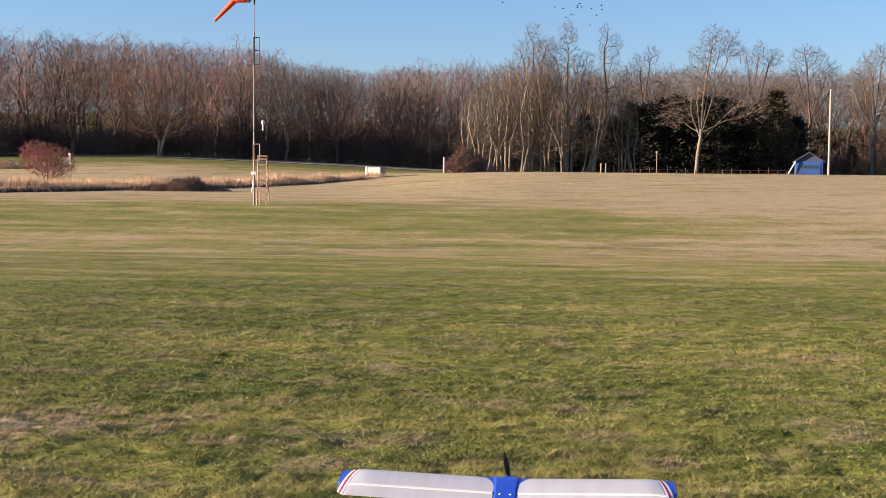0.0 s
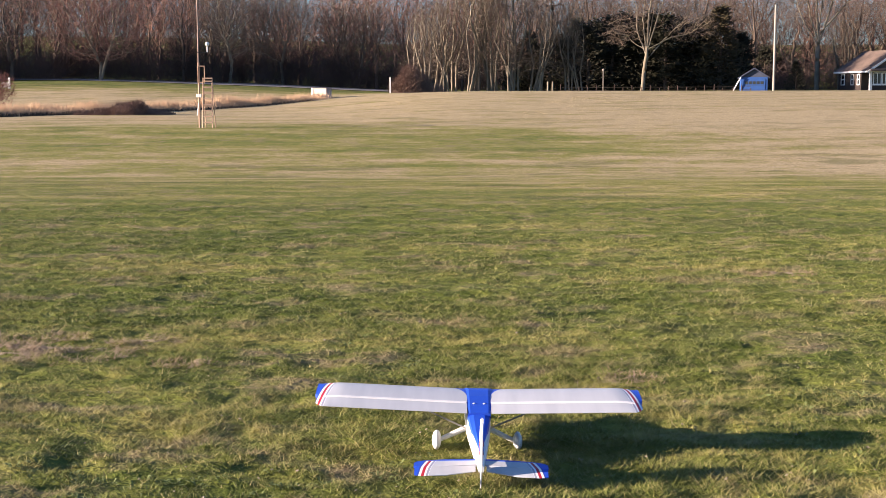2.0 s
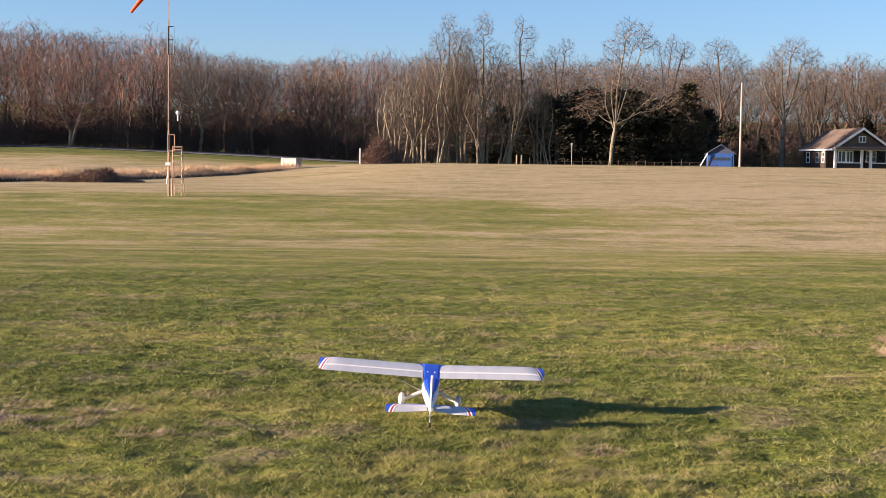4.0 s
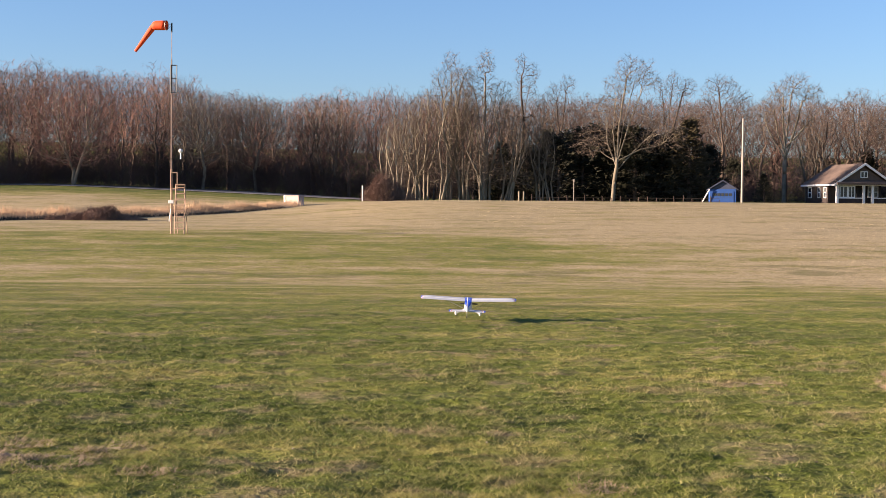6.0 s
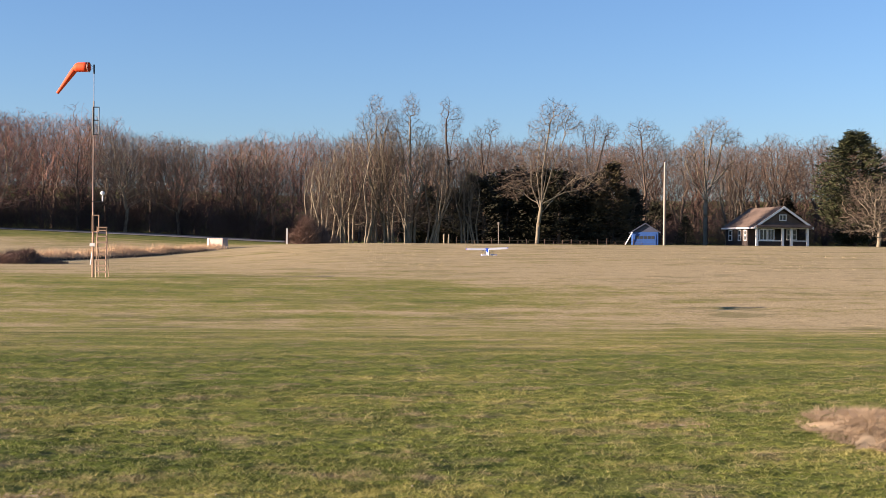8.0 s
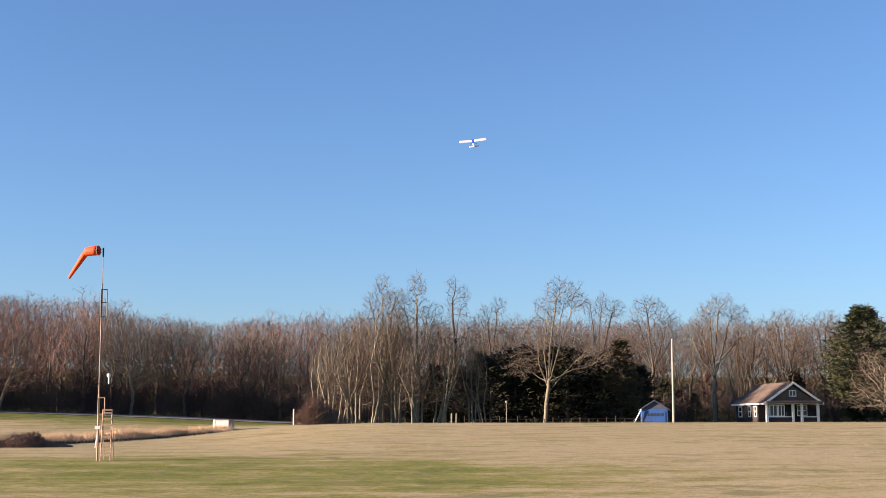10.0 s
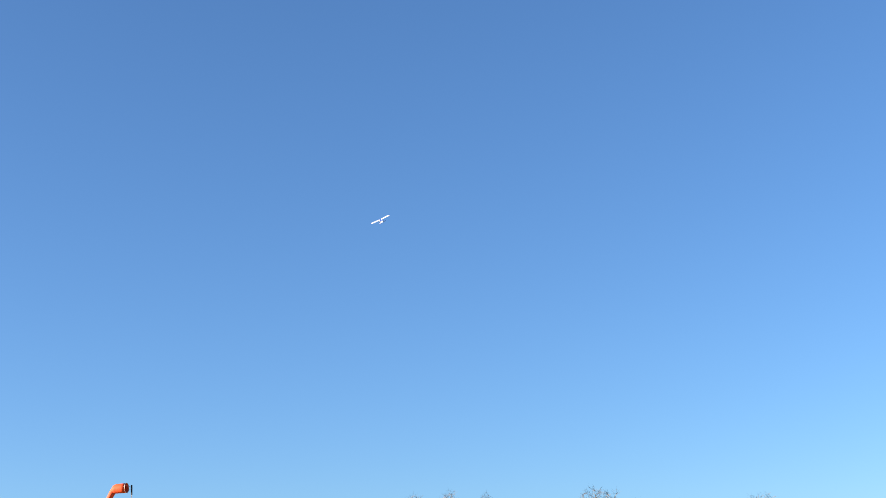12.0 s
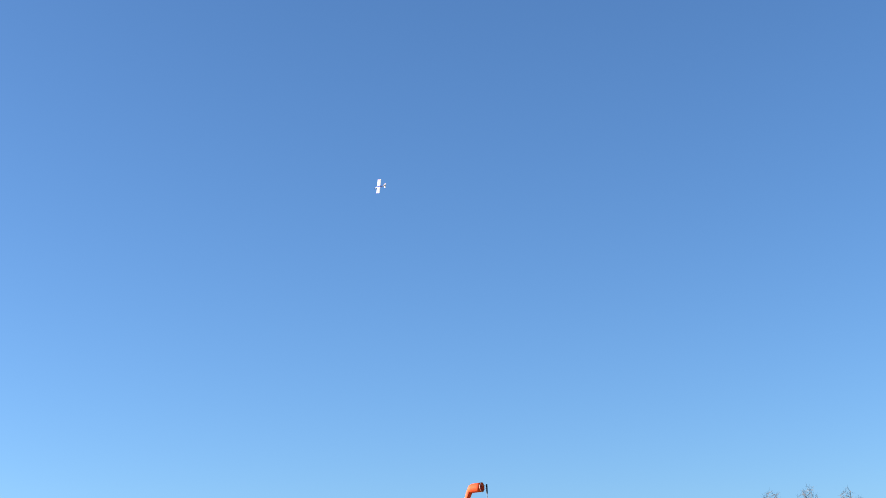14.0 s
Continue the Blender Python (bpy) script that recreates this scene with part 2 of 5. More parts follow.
# ---- the ground ----
def curve(points, y):
    """A smooth line through the points (y, z)."""
    if y <= points[0][0]:
        return points[0][1]
    for i, ((y0, z0), (y1, z1)) in enumerate(zip(points, points[1:])):
        if y <= y1:
            def slope(k):
                if k == 0 or k == len(points) - 1:
                    return 0.0
                a = (points[k][1] - points[k - 1][1]) / (points[k][0] - points[k - 1][0])
                b = (points[k + 1][1] - points[k][1]) / (points[k + 1][0] - points[k][0])
                return 0.0 if a * b <= 0 else 2 * a * b / (a + b)
            w = y1 - y0
            t = (y - y0) / w
            return (z0 * (1 + 2 * t) * (1 - t) ** 2 + slope(i) * w * t * (1 - t) ** 2
                    + z1 * t * t * (3 - 2 * t) + slope(i + 1) * w * t * t * (t - 1))
    return points[-1][1]


RISE_RIGHT = [(10, 0.0), (24, -0.26), (31, -0.44), (39, -0.72), (50, -0.35), (62, 0.20), (90, 1.15), (116, 1.95), (135, 1.75), (160, 2.2), (185, 3.2), (260, 11), (400, 12), (4000, 12)]
RISE_LEFT = [(10, 0.0), (24, -0.26), (31, -0.44), (39, -0.72), (50, -0.35), (62, 0.20), (80, 0.42), (92, 0.55), (116, 1.45), (138, 2.3), (148, 2.7), (170, 3.2), (185, 4.2), (260, 12), (400, 12), (4000, 12)]


def ground_z(x, y):
    k = smoothstep(-0.17, 0.01, x / max(y, 1.0) if y > 1 else 0)
    z = curve(RISE_LEFT, y) * (1 - k) + curve(RISE_RIGHT, y) * k
    z += 0.9 * smoothstep(-0.08, -0.32, x / max(y, 20)) * smoothstep(100, 140, y)
    if 3.5 < y < 32 and abs(x) < 12:
        k = smoothstep(3.5, 4.5, y) * (1 - smoothstep(20, 32, y))
        z += k * (0.017 * noise.noise(Vector((x * 1.7, y * 2.6, 0))) + (0.032 * noise.noise(Vector((x * 6.5, y * 8.5, 4))) - 0.015 * smoothstep(0.25, 0.55, noise.noise(Vector((x * 2.6, y * 4.5, 11))))) * (1 - smoothstep(19, 30, y)))
    if y > 20:
        z += 0.05 * noise.noise(Vector((x * 0.05, y * 0.05, 0))) * min(1, (y - 20) / 30)
    return z


def build_ground():
    ys = [-3000, -800, -200, -60, -20, 0]
    y = 2.0
    while y < 300:
        ys.append(y)
        y += 0.07 if 3.8 < y < 14 else 0.085 if y < 22 else 0.25 if y < 30 else 0.6 if y < 112 else 2.0 if y < 200 else 10
    ys += [320, 400, 600, 1000, 2000, 4000]
    xs = [-4000, -1500, -600, -300, -200]
    x = -150.0
    while x <= 150:
        xs.append(x)
        x += 0.09 if abs(x) < 6.2 else 0.3 if abs(x) < 10 else 2.0 if abs(x) < 40 else 3.0
    xs += [200, 300, 600, 1500, 4000]
    verts = [(x, y, ground_z(x, y)) for y in ys for x in xs]
    n = len(xs)
    faces = [(j * n + i, j * n + i + 1, (j + 1) * n + i + 1, (j + 1) * n + i) for j in range(len(ys) - 1) for i in range(n - 1)]
    ob = raw("ground", verts, faces, MEADOW, smooth=True)
    return tagged(ob, "mown green lawn turning to dry tan grass", "grass field", kind="structure")


build_ground()


# ---- model aeroplane ----
def stripe_material(name, start, front=0.075, edge=-1.0, bows=3.3, root=0.0):
    """White foam with curved grey, red and blue bands towards the tip of a wing or tailplane; start: metres from the middle."""
    m, ns, ln, b = shader(name, 0.45, 0, 0.4)
    co = ns.new("ShaderNodeTexCoord").outputs["Object"]
    sep = ns.new("ShaderNodeSeparateXYZ")
    ln.new(co, sep.inputs[0])
    ax = maths(ns, ln, "ABSOLUTE", sep.outputs[0])
    yy = maths(ns, ln, "SUBTRACT", sep.outputs[1], front)
    back = maths(ns, ln, "MAXIMUM", maths(ns, ln, "MULTIPLY", yy, -1.0), 0.0)
    bow = maths(ns, ln, "POWER", maths(ns, ln, "MULTIPLY", back, bows), 0.5)
    u = maths(ns, ln, "SUBTRACT", ax, maths(ns, ln, "MULTIPLY", bow, 0.056))
    k = maths(ns, ln, "MULTIPLY", maths(ns, ln, "SUBTRACT", u, start), 12.0, True)
    rib = fbm(ns, ln, co, 7, 2, (2.2, 0.3, 0))
    w = mix(ns, ln, ramp(ns, ln, rib, [(0.35, 0.0), (0.65, 1.0)]), (0.44, 0.45, 0.46), (0.50, 0.505, 0.51))
    band = ramp(ns, ln, k, [(0.0, (1, 1, 1)), (0.04, (0.30, 0.31, 0.36)), (0.15, (0.85, 0.85, 0.85)), (0.24, (0.42, 0.02, 0.03)), (0.38, (0.85, 0.85, 0.85)), (0.50, (0.03, 0.06, 0.30)), (0.56, (0.018, 0.075, 0.50))], "CONSTANT")
    w = mix(ns, ln, ramp(ns, ln, k, [(0.0, 0.0), (0.03, 1.0)], "CONSTANT"), w, band)
    # blue leading edge
    lead = maths(ns, ln, "GREATER_THAN", maths(ns, ln, "ADD", yy, maths(ns, ln, "MULTIPLY", ax, 0.10)), edge)
    # rounded blue flare at the root of the leading edge
    q = maths(ns, ln, "SUBTRACT", 1.0, maths(ns, ln, "DIVIDE", back, 0.17), True)
    q = maths(ns, ln, "MULTIPLY", maths(ns, ln, "MULTIPLY", q, q), root)
    flare = maths(ns, ln, "LESS_THAN", maths(ns, ln, "SUBTRACT", ax, 0.051 if root else -1.0), q)
    w = mix(ns, ln, flare, w, (0.018, 0.075, 0.50))
    ln.new(mix(ns, ln, lead, w, (0.018, 0.075, 0.50)), b.inputs["Base Color"])
    return m


WING_SKIN = stripe_material("wing_skin", 0.606, 0.078, 0.9, 3.3, 0.075)
TAIL_SKIN = stripe_material("tail_skin", 0.148, -0.555, -0.020, 6.0, 0.0)
HALF, LE, CHORD, WING_Z = 0.71, 0.078, 0.315, 0.252


def wing_profile(x, sign, c0, c1, thick):
    """Points of the aerofoil at span x between chord fractions c0 and c1, upper side back to front and lower side again."""
    tip = smoothstep(0.60, HALF, x)
    le = LE - 0.015 * tip ** 2
    te = LE - CHORD + 0.06 * smoothstep(0.665, HALF, x) ** 2
    z0 = WING_Z + 0.022 * x / HALF
    upper, lower = [], []
    for i in range(9):
        c = c0 + (c1 - c0) * i / 8
        y = le + (te - le) * c
        t = thick * (2.6 * math.sqrt(max(c, 0)) - 1.2 * c - 1.4 * c * c) * (1 - 0.5 * tip)
        upper.append((sign * x, y, z0 + 0.62 * t + 0.006 - 0.016 * c))
        lower.append((sign * x, y, z0 - 0.30 * t + 0.004 - 0.016 * c))
    return upper + lower[::-1]


def build_aeroplane():
    plane = tagged(new("model_aeroplane"), "white and blue foam high-wing model aeroplane with propeller", "model aeroplane")
    stations = [0.05, 0.2, 0.35, 0.5, 0.58, 0.62, 0.65, 0.67, 0.685, 0.695, 0.704, HALF]
    for sign in (-1, 1):
        bm = bmesh.new()
        loft(bm, [wing_profile(x, sign, 0.0, 0.70, 0.040) for x in stations])
        wing = part("wing", bm, WING_SKIN, plane, "white foam wing with blue and red striped tip", True)
        bm = bmesh.new()
        loft(bm, [wing_profile(x, sign, 0.711, 1.0, 0.040) for x in [0.052, 0.2, 0.35, 0.5, 0.6, 0.64, 0.67, 0.69, 0.702]])
        part("aileron", bm, WING_SKIN, plane, "", True)
        # pale tape over the hinge
        bm = bmesh.new()
        rings = []
        for x in [0.055, 0.2, 0.35, 0.5, 0.6, 0.64, 0.672]:
            p = wing_profile(x, sign, 0.685, 0.73, 0.040)
            a, b = Vector(p[0]), Vector(p[8])
            rings.append([a + Vector((0, 0, -0.002)), a + Vector((0, 0, 0.0022)), b + Vector((0, 0, 0.0022)), b + Vector((0, 0, -0.002))])
        loft(bm, rings)
        part("hinge_tape", bm, WHITE, plane, "white tape over the aileron hinge")
        # bracing strut from the fuselage to mid wing
        bm = bmesh.new()
        tube(bm, (sign * 0.05, -0.01, 0.11), (sign * 0.36, -0.02, WING_Z), 0.004, 0.0035, 8)
        part("wing_strut", bm, STEEL, plane, "thin grey wing strut")
    # centre section, blue, flared at the leading edge
    bm = bmesh.new()
    rings = []
    for y, w, z in ((LE + 0.003, 0.060, 0.264), (LE - 0.006, 0.070, 0.272), (LE - 0.04, 0.058, 0.281), (LE - 0.08, 0.054, 0.283), (LE - 0.16, 0.052, 0.277),
                    (LE - 0.26, 0.050, 0.260), (LE - CHORD, 0.048, 0.244)):
        rings.append([(-w, y, z - 0.035), (w, y, z - 0.035), (w, y, z - 0.004), (w * 0.8, y, z), (-w * 0.8, y, z), (-w, y, z - 0.004)])
    loft(bm, rings)
    part("centre_section", bm, BLUE, plane, "blue painted wing centre")
    for sx in (-0.022, 0.022):
        bm = bmesh.new()
        tube(bm, (sx, LE - 0.235, 0.255), (sx, LE - 0.235, 0.2665), 0.0065, 0.005, 12)
        part("wing_bolt", bm, FOAM, plane, "white nylon wing bolt")
    # fuselage, lofted nose to tail
    bm = bmesh.new()
    rings = []
    for y, w, zb, zt in ((0.385, 0.025, 0.125, 0.170), (0.37, 0.04, 0.11, 0.180), (0.28, 0.050, 0.095, 0.192), (0.16, 0.056, 0.085, 0.212), (0.09, 0.056, 0.085, 0.25),
                         (-0.10, 0.054, 0.09, 0.25), (-0.20, 0.050, 0.10, 0.235), (-0.35, 0.038, 0.108, 0.198), (-0.50, 0.026, 0.113, 0.168), (-0.66, 0.012, 0.12, 0.147)):
        zm, h = (zb + zt) / 2, (zt - zb) / 2
        rings.append([(w * math.copysign(abs(math.cos(a)) ** 0.5, math.cos(a)), y, zm + h * math.copysign(abs(math.sin(a)) ** 0.5, math.sin(a)))
                      for a in [2 * math.pi * i / 20 for i in range(20)]])
    loft(bm, rings)
    part("fuselage", bm, FOAM, plane, "white foam fuselage", True)
    # blue back tapering towards the fin
    bm = bmesh.new()
    rings = []
    for y, w, z in ((-0.215, 0.050, 0.239), (-0.28, 0.045, 0.225), (-0.36, 0.033, 0.202), (-0.44, 0.019, 0.186), (-0.52, 0.004, 0.168)):
        rings.append([(-w, y, z - 0.02), (w, y, z - 0.02), (w * 0.9, y, z - 0.003), (w * 0.5, y, z + 0.003), (-w * 0.5, y, z + 0.003), (-w * 0.9, y, z - 0.003)])
    loft(bm, rings)
    part("turtle_deck", bm, BLUE, plane, "blue painted tapering back")
    bm = bmesh.new()
    loft(bm, [[(x, y, z) for x, y, z in ((-w, 0.095, 0.23), (w, 0.095, 0.23), (w, 0.12 + d, zt), (-w, 0.12 + d, zt))] for w, d, zt in ((0.05, 0.05, 0.222), (0.045, 0.0, 0.246))])
    part("windscreen", bm, GLASS, plane, "dark tinted windscreen")
    bm = bmesh.new()
    box(bm, -0.026, 0.026, 0.20, 0.372, 0.172, 0.1935, 0.004)
    part("cowl_top", bm, BLUE, plane, "blue cowl top")
    # tailplane halves and elevators
    for sign in (-1, 1):
        bm = bmesh.new()
        rows = []
        for x, le, te in ((0.004, -0.545, -0.628), (0.14, -0.560, -0.655), (0.225, -0.580, -0.668), (0.255, -0.595, -0.668), (0.267, -0.615, -0.665)):
            rows.append([(sign * x, le, 0.138), (sign * x, le - 0.012, 0.144), (sign * x, te, 0.143), (sign * x, te, 0.136), (sign * x, le - 0.012, 0.133)])
        loft(bm, rows)
        part("tailplane", bm, TAIL_SKIN, plane, "white tailplane with striped blue tip")
        bm = bmesh.new()
        rows = []
        for x, le, te in ((0.022, -0.640, -0.665), (0.14, -0.660, -0.722), (0.235, -0.673, -0.732), (0.263, -0.672, -0.724)):
            rows.append([(sign * x, le, 0.144), (sign * x, te, 0.128), (sign * x, te, 0.125), (sign * x, le, 0.135)])
        loft(bm, rows)
        part("elevator", bm, TAIL_SKIN, plane, "", True)
    bm = bmesh.new()
    rows = []
    for z, le, te in ((0.165, -0.50, -0.665), (0.22, -0.545, -0.662), (0.28, -0.575, -0.660), (0.325, -0.60, -0.658), (0.335, -0.625, -0.655)):
        rows.append([(0, le, z), (0.007, le - 0.02, z), (0.005, te, z), (-0.005, te, z), (-0.007, le - 0.02, z)])
    loft(bm, rows)
    part("fin", bm, FOAM, plane, "white upright fin", True)
    bm = bmesh.new()
    loft(bm, [[(0.005, -0.663, z), (0.0015, te, z), (-0.0015, te, z), (-0.005, -0.663, z)] for z, te in ((0.10, -0.70), (0.15, -0.735), (0.25, -0.725), (0.325, -0.70))])
    part("rudder", bm, FOAM, plane)
    for z in (0.19, 0.205, 0.225):
        bm = bmesh.new()
        box(bm, -0.0085, 0.0085, -0.652, -0.575, z, z + 0.007)
        part("fin_stripe", bm, RED_PAINT if z != 0.205 else BLUE, plane, "painted stripe on the fin")
    # landing gear
    for sign in (-1, 1):
        bm = bmesh.new()
        tube(bm, (sign * 0.04, 0.03, 0.105), (sign * 0.172, 0.01, 0.048), 0.0135, 0.0105, 10)
        part("gear_leg", bm, FOAM, plane, "white undercarriage leg")
        bm = bmesh.new()
        bmesh.ops.create_uvsphere(bm, u_segments=20, v_segments=12, radius=1)
        bmesh.ops.transform(bm, matrix=Matrix.Translation((sign * 0.18, 0.0, 0.052)) @ Matrix.Diagonal((0.021, 0.062, 0.042, 1)), verts=bm.verts[:])
        spat = part("wheel_spat", bm, FOAM, plane, "white teardrop wheel spat", True)
        bm = bmesh.new()
        bmesh.ops.create_cone(bm, cap_ends=True, segments=20, radius1=0.032, radius2=0.032, depth=0.018, matrix=Matrix.Rotation(math.pi / 2, 4, "Y"))
        bmesh.ops.bevel(bm, geom=[e for e in bm.edges if len(e.link_faces) == 2 and e.calc_face_angle(0) > 1], offset=0.006, segments=2, affect="EDGES")
        tyre = part("wheel", bm, BLACK, plane, "small black foam wheel")
        tyre.location = (sign * 0.18, 0.0, 0.032)
        WHEELS.append(tyre)
    bm = bmesh.new()
    tube(bm, (0, -0.64, 0.14), (0, -0.675, 0.055), 0.004, 0.003, 8)
    part("tail_spring", bm, STEEL, plane)
    bm = bmesh.new()
    bmesh.ops.create_cone(bm, cap_ends=True, segments=16, radius1=0.016, radius2=0.016, depth=0.012, matrix=Matrix.Translation((0, -0.68, 0.045)) @ Matrix.Rotation(math.pi / 2, 4, "Y"))
    part("tail_wheel", bm, BLACK, plane, "small black tail wheel")
    # propeller
    bm = bmesh.new()
    for s in (-1, 1):
        rings = []
        for r, c, tw in ((0.012, 0.016, 50), (0.05, 0.026, 35), (0.09, 0.024, 24), (0.125, 0.016, 17), (0.14, 0.006, 15)):
            a = radians(tw)
            ring = [(c / 2, 0.0), (0, 0.002), (-c / 2, 0), (0, -0.002)]
            rings.append([(s * (px * math.cos(a) - py * math.sin(a)), px * math.sin(a) + py * math.cos(a), s * r) for px, py in ring])
        loft(bm, rings)
    prop = part("propeller", bm, BLACK, plane, "black two-blade propeller")
    prop.location = (0, 0.40, 0.158)
    bm = bmesh.new()
    bmesh.ops.create_cone(bm, cap_ends=True, segments=20, radius1=0.024, radius2=0.006, depth=0.045, matrix=Matrix.Translation((0, 0.41, 0.158)) @ Matrix.Rotation(-math.pi / 2, 4, "X"))
    part("spinner", bm, BLACK, plane, "black propeller spinner", True)
    return plane, prop


RED_PAINT = plain("red_paint", (0.42, 0.02, 0.03), 0.4, vary=0.1, scale=10, bump=0.02)
WHEELS = []
AEROPLANE, PROPELLER = build_aeroplane()


# ---- windsock mast ----
MAST = Vector((-12.55, 60.8, 0))
MAST.z = ground_z(MAST.x, MAST.y)


def build_mast():
    mast = tagged(new("windsock_mast"), "tall thin steel windsock mast with lattice cage sections", "mast")
    mast.location = MAST
    bm = bmesh.new()
    tube(bm, (0, 0, 0), (0, 0, 2.9), 0.045, 0.045, 10)
    part("lower_pole", bm, WOOD, mast, "tan weathered lower pole")
    bm = bmesh.new()
    tube(bm, (0, 0, 2.7), (0, 0, 7.8), 0.036, 0.028, 10)
    part("upper_pole", bm, RUST, mast, "rusty brown upper pole")
    bm = bmesh.new()
    tube(bm, (0.0, 0, 7.7), (0.0, 0, 9.2), 0.014, 0.012, 8)
    part("tip_rod", bm, RUST, mast, "thin steel tip rod")
    bm = bmesh.new()
    tube(bm, (0, 0, 9.0), (0, 0, 9.42), 0.035, 0.035, 10)
    part("swivel", bm, BLACK, mast, "black swivel head")
    # upper lattice cage
    for dx in (0.0, 0.27):
        bm = bmesh.new()
        tube(bm, (dx - 0.03, -0.05, 6.3), (dx - 0.03, -0.05, 7.55), 0.022, 0.022, 6)
        part("cage_rail", bm, BLACK, mast)
    for z in (6.32, 6.95, 7.53):
        bm = bmesh.new()
        tube(bm, (-0.03, -0.05, z), (0.24, -0.05, z), 0.022, 0.022, 6)
        part("cage_rung", bm, BLACK, mast)
    # lower cage
    for dx in (-0.02, 0.27):
        bm = bmesh.new()
        tube(bm, (dx, -0.05, 2.0), (dx, -0.05, 2.75), 0.022, 0.022, 6)
        part("cage_rail", bm, WOOD, mast)
    for z in (2.02, 2.74):
        bm = bmesh.new()
        tube(bm, (-0.03, -0.05, z), (0.28, -0.05, z), 0.022, 0.022, 6)
        part("cage_rung", bm, WOOD, mast)
    bm = bmesh.new()
    box(bm, -0.05, 0.05, -0.1, 0.0, 3.33, 3.37)
    box(bm, 0.0, 0.35, -0.06, -0.03, 3.34, 3.36)
    part("lamp_arm", bm, BLACK, mast, "dark lamp bracket")
    bm = bmesh.new()
    bmesh.ops.create_uvsphere(bm, u_segments=14, v_segments=10, radius=0.095, matrix=Matrix.Translation((0.42, -0.05, 3.72)))
    tube(bm, (0.42, -0.05, 3.36), (0.42, -0.05, 3.65), 0.03, 0.03, 8)
    part("lamp_globe", bm, FOAM, mast, "white lamp globe", True)
    bm = bmesh.new()
    tube(bm, (-0.10, 0, 0.55), (0.03, 0, 1.45), 0.03, 0.03, 6)
    box(bm, -0.13, 0.10, -0.06, 0.05, 1.36, 1.5, 0.01)
    part("winch_handle", bm, WHITE, mast, "pale winch and lever on the mast")
    return mast


def build_ladder():
    ladder = tagged(new("wooden_ladder"), "tan wooden step ladder standing beside the mast", "ladder")
    ladder.location = MAST + Vector((0.13, -0.25, 0))
    for dx0, dx1 in ((0.09, 0.10), (0.52, 0.50)):
        bm = bmesh.new()
        tube(bm, (dx0, -0.15, 0), (dx1, 0.1, 2.2), 0.028, 0.028, 6)
        part("rail", bm, WOOD, ladder)
        bm = bmesh.new()
        tube(bm, (dx0, 0.55, 0), (dx1, 0.1, 2.15), 0.02, 0.02, 6)
        part("rear_leg", bm, WOOD, ladder)
    for i in range(8):
        z = 0.25 + i * 0.26
        k = z / 2.2
        bm = bmesh.new()
        box(bm, 0.09 + 0.01 * k, 0.52 - 0.02 * k, -0.20 + 0.25 * k, -0.10 + 0.25 * k, z - 0.028, z + 0.028, 0.004)
        part("rung", bm, WOOD, ladder)
    bm = bmesh.new()
    box(bm, 0.08, 0.52, 0.0, 0.2, 2.17, 2.23, 0.006)
    part("top_step", bm, WOOD, ladder)
    return ladder


def build_windsock():
    """A collar held open by a hoop and a drooping tail; local x points away from the mast."""
    sock = tagged(new("windsock"), "bright orange drooping nylon windsock on mast", "windsock")
    bm = bmesh.new()
    rings = [[(x, r * math.cos(a), r * math.sin(a) + dz) for a in [2 * math.pi * i / 18 for i in range(18)]]
             for x, r, dz in ((0.10, 0.215, 0), (0.3, 0.213, 0.0), (0.60, 0.208, -0.005), (0.72, 0.185, -0.03), (0.78, 0.13, -0.06))]
    loft(bm, rings, caps=False)
    for f in list(bm.faces):
        f.smooth = True
    bmesh.ops.solidify(bm, geom=bm.faces[:], thickness=0.008)
    part("collar", bm, ORANGE, sock, "open orange windsock mouth")
    bm = bmesh.new()
    for i in range(18):
        a0, a1 = 2 * math.pi * i / 18, 2 * math.pi * (i + 1) / 18
        tube(bm, (0.10, 0.218 * math.cos(a0), 0.218 * math.sin(a0)), (0.10, 0.218 * math.cos(a1), 0.218 * math.sin(a1)), 0.012, 0.012, 6)
    part("hoop", bm, STEEL, sock, "steel wire hoop")
    for a in (0.5, 2.6, 4.7):
        bm = bmesh.new()
        tube(bm, (-0.15, 0, 0.0), (0.10, 0.215 * math.cos(a), 0.215 * math.sin(a)), 0.006, 0.006, 5)
        part("bridle", bm, STEEL, sock)
    bm = bmesh.new()
    rings = []
    for s, r in ((-0.08, 0.10), (0.0, 0.135), (0.15, 0.14), (0.4, 0.125), (0.8, 0.10), (1.2, 0.075), (1.42, 0.065)):
        rings.append([(s, r * 1.0 * math.cos(a) * (1 + 0.08 * math.sin(5 * a + s * 9)), r * math.sin(a)) for a in [2 * math.pi * i / 18 for i in range(18)]])
    loft(bm, rings)
    tail = part("sock_tail", bm, ORANGE, sock, "limp orange windsock tail", True)
    tail.location = (0.70, 0, -0.03)
    return sock, tail


build_mast()
build_ladder()
WINDSOCK, SOCK_TAIL = build_windsock()


# ---- trees ----
def frame_of(d):
    d = d.normalized()
    a = d.orthogonal().normalized()
    return a, d.cross(a)


